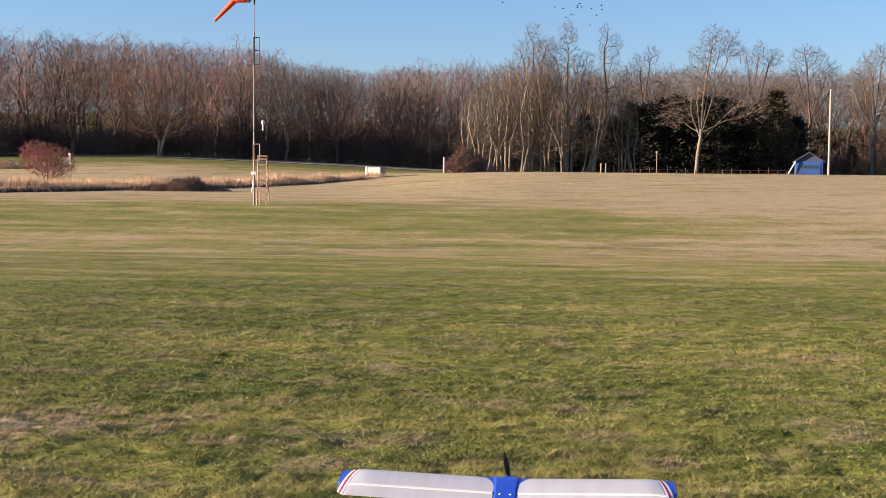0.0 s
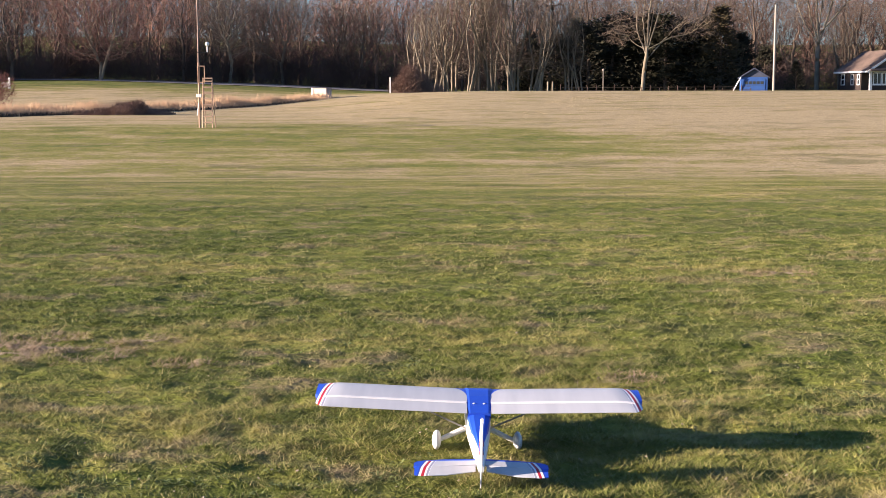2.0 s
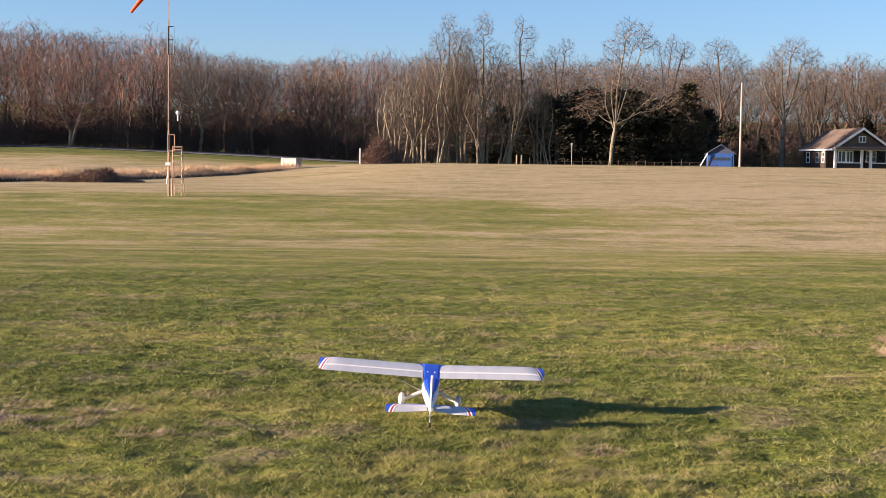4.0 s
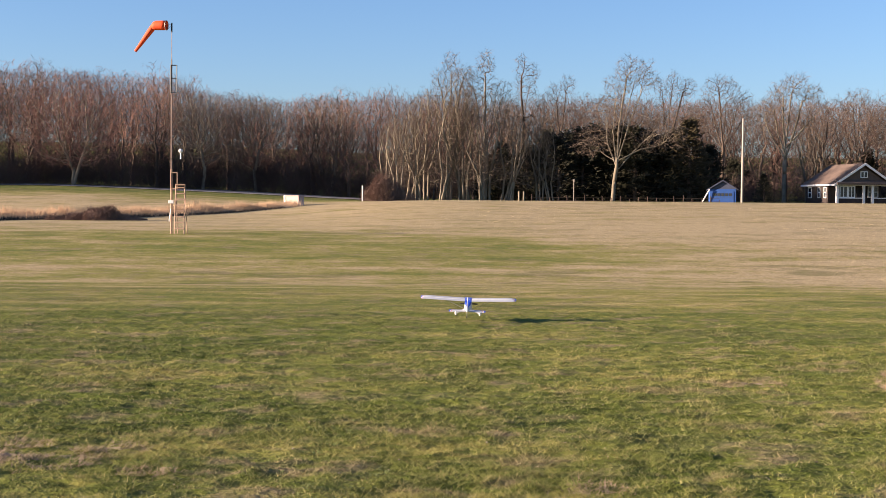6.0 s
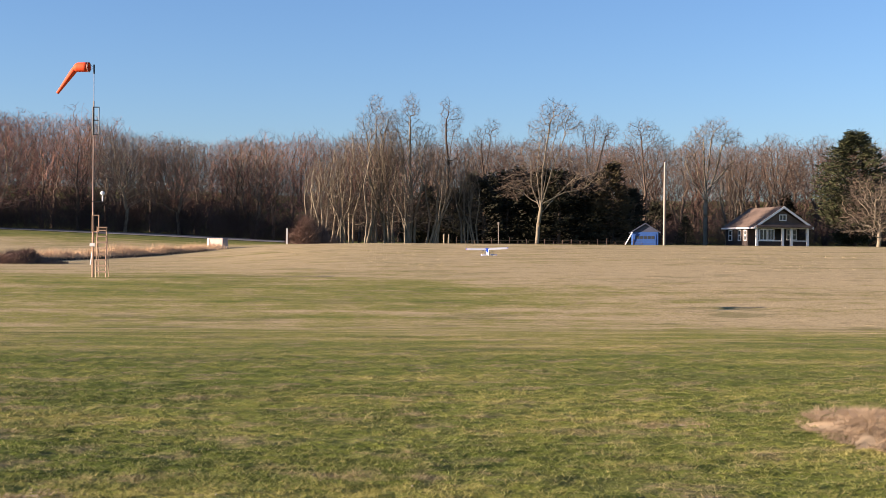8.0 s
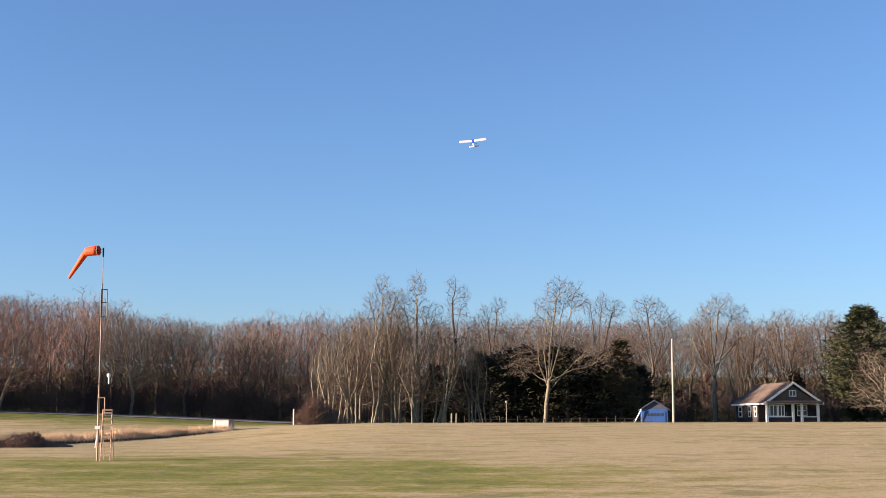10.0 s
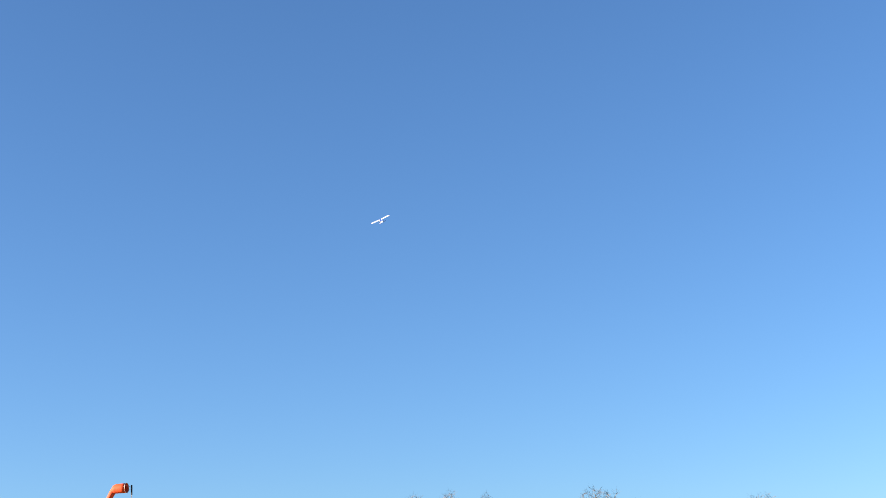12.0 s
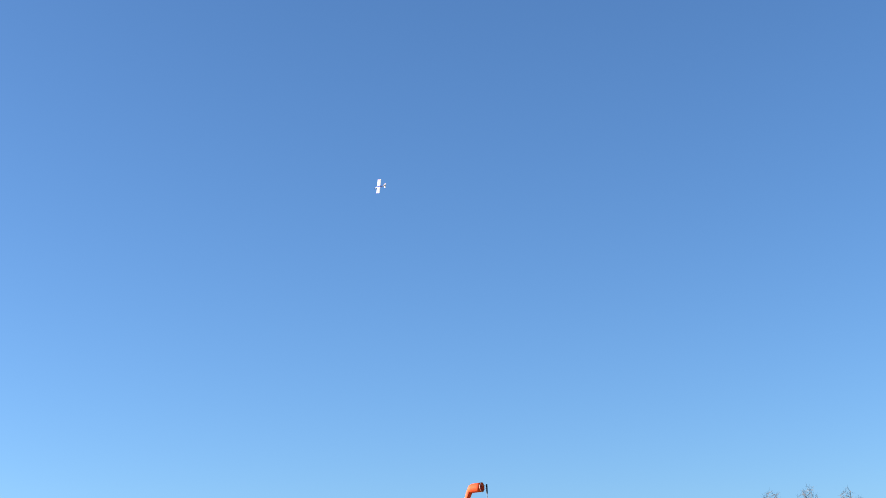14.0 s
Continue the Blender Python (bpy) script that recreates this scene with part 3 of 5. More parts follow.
def limb(verts, faces, points, radii, n):
    """A tapered tube through points."""
    start = len(verts)
    for i, (p, r) in enumerate(zip(points, radii)):
        d = points[min(i + 1, len(points) - 1)] - points[max(i - 1, 0)]
        a, b = frame_of(d)
        for k in range(n):
            t = 2 * math.pi * k / n
            verts.append(p + (a * math.cos(t) + b * math.sin(t)) * r)
    for i in range(len(points) - 1):
        for k in range(n):
            q, w = start + i * n, start + (i + 1) * n
            faces.append((q + k, q + (k + 1) % n, w + (k + 1) % n, w + k))


def colonise(seed, stems, blobs, count, step, tip_r, trunk_r, rise=0.12, wander=0.35):
    """Grows branches from the stems into the crown: attractors fill the blobs (x, y, z, rx, ry, rz, share), each pulls its nearest twig."""
    rs = np.random.RandomState(seed)
    share = np.array([q[6] for q in blobs], float)
    pick = rs.choice(len(blobs), count, p=share / share.sum())
    u = rs.randn(count, 3)
    u /= np.linalg.norm(u, axis=1)[:, None]
    shape = np.array([q[:6] for q in blobs], float)[pick]
    goal = shape[:, :3] + u * (rs.rand(count, 1) ** 0.42) * shape[:, 3:]
    pos, parent = [], []
    for stem in stems:
        last = -1
        if pos and stem[0][2] > 0.5:
            last = int(np.linalg.norm(np.array(pos) - np.array(stem[0], float), axis=1).argmin())
        for p, q in zip(stem, stem[1:]):
            p, q = np.array(p, float), np.array(q, float)
            n = max(1, int(np.linalg.norm(q - p) / step))
            for i in range(n if last >= 0 else n + 1):
                f = (i + (1 if last >= 0 else 0)) / n
                pos.append(p + (q - p) * f + rs.randn(3) * 0.05 * step)
                parent.append(last)
                last = len(pos) - 1
    d = np.linalg.norm(goal[:, None] - np.array(pos)[None], axis=2)
    near, dist = d.argmin(1), d.min(1)
    kids = {}
    for _ in range(110):
        if not len(goal):
            break
        P = np.array(pos)
        way = goal - P[near]
        way /= np.maximum(np.linalg.norm(way, axis=1), 1e-6)[:, None]
        pull = np.zeros_like(P)
        np.add.at(pull, near, way)
        fresh, stuck = [], []
        for k in np.unique(near):
            v = pull[k] / max(1e-6, np.linalg.norm(pull[k])) + rs.randn(3) * wander + (0, 0, rise)
            q = P[k] + v / np.linalg.norm(v) * step
            if any(np.linalg.norm(q - pos[c]) < 0.45 * step for c in kids.get(k, ())) or len(kids.get(k, ())) > 3:
                stuck.append(k)
                continue
            pos.append(q)
            parent.append(k)
            kids.setdefault(k, []).append(len(pos) - 1)
            fresh.append(len(pos) - 1)
        keep = np.ones(len(goal), bool)
        for k in stuck:
            mine = np.where(near == k)[0]
            keep[mine[dist[mine].argmin()]] = False
        if fresh:
            F = np.array([pos[i] for i in fresh])
            d = np.linalg.norm(goal[:, None] - F[None], axis=2)
            m = d.argmin(1)
            dm = d[np.arange(len(goal)), m]
            closer = dm < dist
            near = np.where(closer, np.array(fresh)[m], near)
            dist = np.where(closer, dm, dist)
        keep &= dist > step * 0.9
        goal, near, dist = goal[keep], near[keep], dist[keep]
    n = len(pos)
    tips = np.zeros(n)
    children = [[] for _ in range(n)]
    for i in range(n - 1, -1, -1):
        tips[i] = max(tips[i], 1)
        if parent[i] >= 0:
            tips[parent[i]] += tips[i]
            children[parent[i]].append(i)
    most = max(tips[i] for i in range(n) if parent[i] < 0)
    radius = tip_r * tips ** (math.log(trunk_r / tip_r) / math.log(max(3.0, most)))
    return [Vector(p) for p in pos], parent, children, radius


def ribbon(verts, faces, points, width, rng):
    """A flat strip through points, for twigs too fine to show a round side."""
    t = rng.uniform(0, 3.14)
    start = len(verts)
    for i, p in enumerate(points):
        a, b = frame_of(points[min(i + 1, len(points) - 1)] - points[max(i - 1, 0)])
        w = (a * math.cos(t) + b * math.sin(t)) * width * (1 - 0.7 * i / len(points))
        verts.extend((p - w, p + w))
    for i in range(len(points) - 1):
        q = start + 2 * i
        faces.append((q, q + 1, q + 3, q + 2))


def bare_tree(seed, stems, blobs, count, step=0.5, tip_r=0.022, trunk_r=0.22, twigs=2, twig_len=0.6, rise=0.12, wander=0.35):
    """Meshes of a leafless tree: trunk with limbs, and the crown's twigs."""
    rng = random.Random(seed)
    pos, parent, children, radius = colonise(seed, stems, blobs, count, step, tip_r, trunk_r, rise, wander)
    tv, tf, cv, cf = [], [], [], []
    starts = [i for i in range(len(pos)) if parent[i] < 0]
    while starts:
        i = starts.pop()
        chain = [i] if parent[i] < 0 else [parent[i], i]
        while children[chain[-1]]:
            c = sorted(children[chain[-1]], key=lambda k: -radius[k])
            starts.extend(c[1:])
            chain.append(c[0])
        if len(chain) < 2:
            continue
        rr = [radius[k] for k in chain]
        if parent[i] >= 0:
            rr[0] = rr[1]
        else:
            rr[0] *= 1.3
        rr[-1] = tip_r * 0.4
        thick = rr[min(1, len(rr) - 1)]
        if thick > tip_r * 2.3:
            limb(tv, tf, [pos[k] for k in chain], rr, 7 if thick > 0.1 else 4 if thick > 0.05 else 3)
        else:
            ribbon(cv, cf, [pos[k] for k in chain], max(rr[0], tip_r) * 1.1, rng)
    for i in range(len(pos)):
        if parent[i] < 0 or radius[i] > tip_r * 3.0:
            continue
        along = (pos[i] - pos[parent[i]]).normalized()
        a, b = frame_of(along)
        for _ in range(twigs):
            t, k = rng.uniform(0, 6.283), rng.uniform(0.3, 1.0)
            d = (along * math.cos(k) + (a * math.cos(t) + b * math.sin(t)) * math.sin(k) + Vector((0, 0, rise))).normalized()
            o = pos[parent[i]].lerp(pos[i], rng.random())
            e = o + d * twig_len * rng.uniform(0.4, 1.0)
            w = frame_of(d)[0] * tip_r * 0.8
            q = len(cv)
            cv.extend((o + w, o - w, e))
            cf.append((q, q + 1, q + 2))
    return tv, tf, cv, cf


def tree_thing(name, label, meshes, bark, twig, category="tree", group=""):
    tree = tagged(new(name), label, category, group)
    raw("trunk", meshes[0], meshes[1], bark, tree, True)
    raw("crown", meshes[2], meshes[3], twig, tree)
    return tree


def conifer(seed, height, width, clumps, low=0.04, open_crown=0.0):
    """A cedar or pine: trunk, and needle sprays on whorled branches with an uneven outline."""
    rng = random.Random(seed)
    tv, tf, cv, cf = [], [], [], []
    limb(tv, tf, [Vector((0, 0, -0.2)), Vector((0.05, 0, height * 0.5)), Vector((0, 0, height * 0.97))], [0.22, 0.13, 0.02], 7)
    for i in range(clumps):
        k = low + (1 - low) * (i + rng.random()) / clumps
        rad = width * (1 - k) ** 0.75 * rng.uniform(0.75, 1.15) + 0.15
        if open_crown:
            rad = width * math.sin(math.pi * min(1, (k - low) / (1 - low) * 0.85 + 0.12)) * rng.uniform(0.65, 1.1) + 0.2
        a = rng.uniform(0, 2 * math.pi)
        z = k * height
        tip = Vector((math.cos(a) * rad, math.sin(a) * rad, z + rad * rng.uniform(-0.1, 0.35)))
        root = Vector((0, 0, z))
        limb(tv, tf, [root, tip], [0.035, 0.012], 3)
        for j in range(26):
            f = rng.uniform(0.35, 1.05)
            c = root.lerp(tip, f) + Vector((rng.gauss(0, 0.22), rng.gauss(0, 0.22), rng.gauss(0, 0.16)))
            d = Vector((math.cos(a) + rng.gauss(0, 0.6), math.sin(a) + rng.gauss(0, 0.6), rng.uniform(-0.2, 0.9))).normalized()
            s = frame_of(d)[0] * rng.uniform(0.05, 0.11)
            e = d * rng.uniform(0.25, 0.5)
            q = len(cv)
            cv.extend((c - s, c + s, c + e + s * 0.3, c + e - s * 0.3))
            cf.append((q, q + 1, q + 2, q + 3))
    return tv, tf, cv, cf


def at_angle(az, d):
    x, y = math.sin(radians(az)) * d, math.cos(radians(az)) * d
    return x, y, ground_z(x, y)


def skyline(az):
    """Elevation in degrees that the far crowns reach."""
    pts = [(-40, 5.9), (-18, 5.6), (-12, 5.5), (-10.5, 4.9), (-7, 4.55), (-3, 4.9), (0, 4.6), (6, 4.7), (12, 4.6), (15, 4.6), (19, 4.5), (40, 4.5)]
    for (a0, e0), (a1, e1) in zip(pts, pts[1:]):
        if az <= a1:
            return e0 + (e1 - e0) * (az - a0) / (a1 - a0)
    return 4.5


def build_trees():
    rng = random.Random(11)
    # bare woodland behind the road: kinds of tree, then rows of copies
    kinds = []
    for i in range(5):
        w, l = 2.9 + 0.35 * (i % 3), rng.uniform(-0.5, 0.5)
        blobs = [(l, 0, 9.6, w, w, 3.6, 5), (l - 1.6, 0.8, 8.0, w * 0.7, w * 0.7, 2.8, 2), (l + 1.7, -0.6, 7.2, w * 0.75, w * 0.7, 2.8, 2), (l * 0.5, 0, 4.6, w * 0.7, w * 0.7, 2.4, 1)]
        stems = [[(0, 0, -0.15), (l * 0.4, 0.1, 2.6), (l, 0, 4.6)]]
        if i % 2:
            stems.append([(0.3, 0, -0.15), (0.9, 0.2, 3.0), (1.5, 0.2, 5.0)])
        kinds.append(tree_thing("bare_tree", "bare grey-brown winter tree in the wood", bare_tree(100 + i, stems, blobs, 820, 0.46, 0.0125, 0.22, 2, 0.65, 0.05, 0.45), BARK_DARK, TWIG, group="bare woodland trees"))
    for i in range(4):
        w = 3.2 + 0.3 * (i % 2)
        blobs = [(0, 0, 8.0, w, w, 4.7, 6), (0.4 * i - 0.6, 0, 5.0, w * 0.85, w * 0.8, 3.0, 2)]
        stems = [[(0, 0, -0.15), (0.1, 0, 1.2), (0.2 * i - 0.3, 0, 3.6)]]
        kinds.append(tree_thing("bare_tree", "bare winter tree with reddish twigs", bare_tree(200 + i, stems, blobs, 820, 0.46, 0.0125, 0.20, 3, 0.6, 0.08, 0.4), BARK_DARK, TWIG_RED, group="bare woodland trees"))
    used = set()

    def put(i, az, d, s):
        m = kinds[i]
        if i not in used:
            used.add(i)
            x, y, z = at_angle(az, d)
            m.matrix_basis = pose(x, y, z - 0.05, 0, 0, rng.uniform(0, 360)) @ Matrix.Diagonal((s, s, s, 1))
            return
        x, y, z = at_angle(az, d)
        c = copy_thing(m, pose(x, y, z - 0.05, 0, 0, rng.uniform(0, 360)))
        c.scale = (s, s, s)

    # the far left of each row is unseen, added to shade the wood
    for row, (d0, step) in enumerate(((152, 1.5), (164, 1.35), (180, 1.35), (200, 1.3), (224, 1.25))):
        az = -40.0 + row * 0.37
        while az < 27:
            d = d0 + rng.uniform(-5, 5) + (6 if az > 3 else 0)
            a = az + rng.uniform(-0.45, 0.45)
            x, y, z = at_angle(a, d)
            top = 1.55 + d * math.tan(radians(skyline(a)))
            want = (top - z) * (rng.uniform(0.86, 1.03) if row > 1 else rng.uniform(0.66, 0.95))
            red = 0.78 if a < 1 else 0.08
            i = rng.randrange(5, 9) if rng.random() < red else rng.randrange(5)
            if not (row == 0 and (3.5 < a < 20 or abs(a + 15.6) < 1.6)):
                put(i, a, d, want / (12.4 if i < 5 else 11.8))
            az += step * rng.uniform(0.8, 1.2) * (2.4 if az < -26 else 1)

    # pale, sunlit trees at the edge of the wood
    stem = []
    for i, l in enumerate((0.1, 1.6, -1.0)):
        stems = [[(0.35 * k, 0.15 * k, -0.15), (0.35 * k + l * 0.3 + rng.uniform(-0.4, 0.4), 0, 3.0), (l * (0.6 + 0.3 * k) + (k - 1) * 1.1, 0.3 * k, 6.5)] for k in range(3)]
        blobs = [(l, 0, 8.6, 2.0, 2.0, 3.6, 4), (l * 0.6 + 0.7, 0, 5.0, 2.3, 1.8, 2.6, 2), (l * 0.3 - 0.8, 0, 3.4, 1.8, 1.4, 1.8, 1)]
        stem.append(tree_thing("slender_tree", "slender pale-barked bare tree at the wood's edge", bare_tree(300 + i, stems, blobs, 1200, 0.34, 0.012, 0.13, 3, 0.7, 0.15, 0.42), BARK, TWIG_PALE, group="slender trees at the wood's edge"))
    spots = [(-2.4, 138, 0.75), (-1.9, 140, 0.95), (-1.5, 139, 0.8), (-1.0, 141, 1.0), (-0.5, 138, 0.9), (-0.1, 141, 1.1), (0.35, 139, 1.0), (0.75, 140, 1.15), (1.2, 138, 0.85), (1.6, 140, 1.0),
             (2.1, 141, 0.9), (2.6, 139, 0.7), (3.6, 142, 0.8), (4.3, 141, 0.7), (14.6, 160, 0.8), (15.0, 162, 0.7), (-3.0, 143, 0.7)]
    for i, (a, d, s) in enumerate(spots):
        m = stem[i % 3]
        x, y, z = at_angle(a, d)
        if i < 3:
            m.matrix_basis = pose(x, y, z - 0.05) @ Matrix.Diagonal((s, s, s, 1))
        else:
            copy_thing(m, pose(x, y, z - 0.05, 0, 0, rng.uniform(-60, 60) + (180 if i % 2 else 0))).scale = (s, s, s)

    # the tall crowns that stand out above the wood; blobs and stem in shares of the height
    def tall(label, seed, az, d, el, trunk_r, stem, blobs, count=900, bark=BARK, twig=TWIG_PALE, step=0.34, wander=0.5, rise=0.06):
        x, y, z = at_angle(az, d)
        h = 1.55 + d * math.tan(radians(el)) - z
        stems = [[(p * h, 0.02 * h * k, q * h) for k, (p, q) in enumerate(st)] for st in (stem if isinstance(stem[0], list) else [stem])]
        shape = [(p * h * 1.15, 0, q * h, rx * h * 1.22, rx * h, rz * h, w) for p, q, rx, rz, w in blobs]
        t = tree_thing("tall_tree", label, bare_tree(seed, stems, shape, int(count * 1.9), step, 0.0115, trunk_r, 4, 0.75, rise, wander), bark, twig)
        t.matrix_basis = pose(x, y, z - 0.05, 0, 0, 0)

    def fan(seed, fork, w, n, lean=0.0, flat=0.25):
        """Leaders fanning out from the fork to a domed crown of half-width w, and the blobs that its twigs fill."""
        fr = random.Random(seed)
        stem, blobs = [], []
        for i in range(n):
            u = (2 * i / (n - 1) - 1) * fr.uniform(0.85, 1.1)
            x, z = lean + u * w, 0.91 - flat * abs(u) ** 1.6 - fr.uniform(0, 0.09)
            start = fork * fr.uniform(0.75, 1.15)
            bend = (lean * 0.5 + u * w * 0.62, start + (z - start) * 0.45)
            stem.append([(lean * start, start), bend, (x, z - 0.06)])
            r = w * fr.uniform(0.40, 0.62)
            blobs.append((x, z, r, 0.09 + fr.uniform(-0.015, 0.015), 3))
            blobs.append((bend[0] + u * w * 0.35, bend[1] + 0.06, r * 0.9, 0.10, 1.3))
        order = sorted(range(n), key=lambda i: abs(i - n / 2))
        return [[(0, -0.01), (lean * fork * 0.4, fork * 0.5), (lean * fork, fork)] + stem[order[0]][1:]] + [stem[i] for i in order[1:]], blobs

    tall("tall bare tree with a rounded pale crown", 41, -0.05, 146, 6.8, 0.20, *fan(1, 0.34, 0.125, 5), 1250)
    tall("tall bare tree with a rounded pale crown", 42, 1.4, 147, 6.6, 0.20, *fan(2, 0.34, 0.12, 5), 1250)
    tall("tall thin bare tree above the wood", 43, 2.95, 150, 6.75, 0.17, *fan(3, 0.48, 0.085, 4, 0.02, 0.32), 900, BARK_DARK)
    tall("tall thin bare tree above the wood", 44, 4.5, 156, 5.95, 0.17, *fan(4, 0.44, 0.11, 4, 0.02, 0.2), 900, BARK_DARK)
    tall("big pale bare tree with wide spreading limbs", 45, 6.75, 138, 6.4, 0.20, *fan(5, 0.26, 0.20, 8, 0.12, 0.42), 1900)
    tall("tall bare tree with windswept crown", 46, 9.0, 158, 6.05, 0.18, *fan(6, 0.42, 0.13, 5, 0.04), 1200, BARK_DARK)
    tall("bare tree with a round domed crown", 47, 11.3, 168, 5.7, 0.18, *fan(7, 0.38, 0.17, 6), 1400, BARK_DARK)
    tall("bare forked tree with a broad flat crown", 48, 13.75, 158, 5.6, 0.24, *fan(8, 0.42, 0.19, 6, 0.03, 0.16), 1300, wander=0.6)
    tall("bare tree with a rounded crown behind house", 49, 16.6, 182, 4.98, 0.18, *fan(9, 0.32, 0.19, 6), 1250, BARK_DARK)
    tall("bare tree with a rounded crown behind house", 50, 18.2, 186, 5.02, 0.18, *fan(10, 0.32, 0.19, 6), 1250, BARK_DARK)
    tall("broad low bare tree with drooping pale limbs", 51, 20.6, 150, 3.3, 0.22, [(0, -0.01), (0.03, 0.25)], [(0, 0.6, 0.42, 0.38, 4), (0, 0.3, 0.5, 0.2, 1)], 700)
    tall("broad domed bare tree with rosy fine branches", 52, -15.6, 147, 5.45, 0.17, [[(0, -0.01), (0.0, 0.12), (-0.08, 0.3)], [(0, -0.01), (0.03, 0.12), (0.09, 0.3)]], [(0, 0.64, 0.37, 0.36, 6), (0, 0.36, 0.36, 0.22, 3)], 1900, twig=TWIG_RED, rise=0.15, wander=0.35)
    tall("pale bare tree with many upright branches", 53, -5.2, 150, 4.6, 0.16, [[(0, -0.01), (-0.03, 0.15), (-0.1, 0.35)], [(0.02, -0.01), (0.05, 0.15), (0.08, 0.35)]], [(0, 0.68, 0.33, 0.31, 5), (0, 0.36, 0.28, 0.2, 2)], 1100, rise=0.2)
    tall("gnarled bare oak behind the mast", 54, -10.4, 148, 4.65, 0.17, [[(0, -0.01), (0.02, 0.2), (-0.02, 0.4)]], [(0, 0.72, 0.30, 0.28, 5), (0.05, 0.42, 0.28, 0.16, 2)], 1000, wander=0.55)
    tall("gnarled bare oak behind the mast", 55, -8.2, 148, 4.5, 0.17, [[(0, -0.01), (-0.02, 0.2), (0.02, 0.4)]], [(0, 0.72, 0.28, 0.28, 5), (-0.05, 0.42, 0.26, 0.16, 2)], 950, wander=0.55)

    # evergreens
    cedar = tree_thing("cedar_tree", "dark green conical cedar at the wood's edge", conifer(61, 8.6, 2.9, 190), BARK_DARK, NEEDLE_BROWN, group="dark cedars")
    x, y, z = at_angle(9.9, 149)
    cedar.matrix_basis = pose(x, y, z) @ Matrix.Diagonal((1.03, 1.03, 1.03, 1))
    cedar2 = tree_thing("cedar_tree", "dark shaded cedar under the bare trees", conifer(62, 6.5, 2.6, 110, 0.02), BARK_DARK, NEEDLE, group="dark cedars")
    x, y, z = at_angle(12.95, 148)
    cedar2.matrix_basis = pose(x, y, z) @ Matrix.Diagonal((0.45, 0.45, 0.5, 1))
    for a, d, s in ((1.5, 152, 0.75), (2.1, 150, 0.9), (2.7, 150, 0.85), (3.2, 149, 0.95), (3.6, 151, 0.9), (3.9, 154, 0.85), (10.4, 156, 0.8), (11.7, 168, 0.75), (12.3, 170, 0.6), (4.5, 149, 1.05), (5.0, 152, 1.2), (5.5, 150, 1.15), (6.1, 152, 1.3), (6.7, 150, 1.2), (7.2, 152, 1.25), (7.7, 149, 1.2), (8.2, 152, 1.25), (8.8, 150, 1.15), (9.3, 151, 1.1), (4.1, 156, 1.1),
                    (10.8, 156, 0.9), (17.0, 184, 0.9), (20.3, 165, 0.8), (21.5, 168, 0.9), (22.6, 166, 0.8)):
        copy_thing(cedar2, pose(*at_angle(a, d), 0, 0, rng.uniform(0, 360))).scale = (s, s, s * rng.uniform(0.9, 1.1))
    pine = tree_thing("pine_tree", "tall dense olive-green pine beside the house", conifer(63, 12.6, 4.3, 520, 0.03, 1.0), BARK_DARK, PINE)
    x, y, z = at_angle(19.7, 157)
    pine.matrix_basis = pose(x, y, z)


def twig_mass(name, label, category, material, spots, seed, count, kind="", reach=1.0):
    """Tangled brush: thin straight twigs rising from the ground inside rounded mounds (x, y, rx, ry, h)."""
    rng = random.Random(seed)
    verts, faces = [], []
    total = sum(s[2] * s[3] * s[4] for s in spots)
    for x, y, rx, ry, h in spots:
        for i in range(int(count * rx * ry * h / total)):
            a, r = rng.uniform(0, 2 * math.pi), math.sqrt(rng.random())
            px, py = x + rx * r * math.cos(a), y + ry * r * math.sin(a)
            z0 = ground_z(px, py)
            zz = z0 + h * math.sqrt(max(0, 1 - r * r)) * rng.random() ** 0.7
            o = Vector((px, py, max(z0, zz - 0.2)))
            d = Vector((rng.gauss(0, 0.6), rng.gauss(0, 0.6), rng.uniform(0.1, 1.0))).normalized()
            e = o + d * rng.uniform(0.3, 1.0) * min(1.6, 0.25 + h * 0.55) * reach
            s = frame_of(d)[0] * rng.uniform(0.008, 0.022)
            q = len(verts)
            verts.extend((o - s, o + s, e))
            faces.append((q, q + 1, q + 2))
    return tagged(raw(name, verts, faces, material), label, category, kind=kind)


def far_woods(name, label, material, seed, count, d0, a0, a1, share):
    """The depth of the wood: fine upright twigs from the ground to the height of the crowns."""
    rng = random.Random(seed)
    verts, faces = [], []
    for i in range(count):
        az = rng.uniform(a0, a1)
        if rng.random() > share(az):
            continue
        x, y, z = at_angle(az, d0 + rng.uniform(-12, 12))
        d = math.hypot(x, y)
        lump = 0.8 * noise.noise(Vector((x * 0.16, y * 0.16, 2.0))) + 0.5 * noise.noise(Vector((x * 0.45, y * 0.3, 5.0)))
        top = 1.55 + d * math.tan(radians(skyline(az) - 0.22)) + 1.6 * lump - z
        k = rng.random() ** 0.8
        o = Vector((x, y, z + top * k * 0.95))
        dr = Vector((rng.gauss(0, 0.55), rng.gauss(0, 0.55), rng.uniform(0.2, 1.2))).normalized()
        e = o + dr * rng.uniform(0.4, 1.5) * (1.25 - 0.6 * k)
        s = frame_of(dr)[0].lerp(frame_of(dr)[1], rng.random()).normalized() * rng.uniform(0.012, 0.05) * (1.3 - 0.7 * k)
        q = len(verts)
        verts.extend((o - s, o + s, e))
        faces.append((q, q + 1, q + 2))
    return tagged(raw(name, verts, faces, material), label, "woodland", kind="stuff")


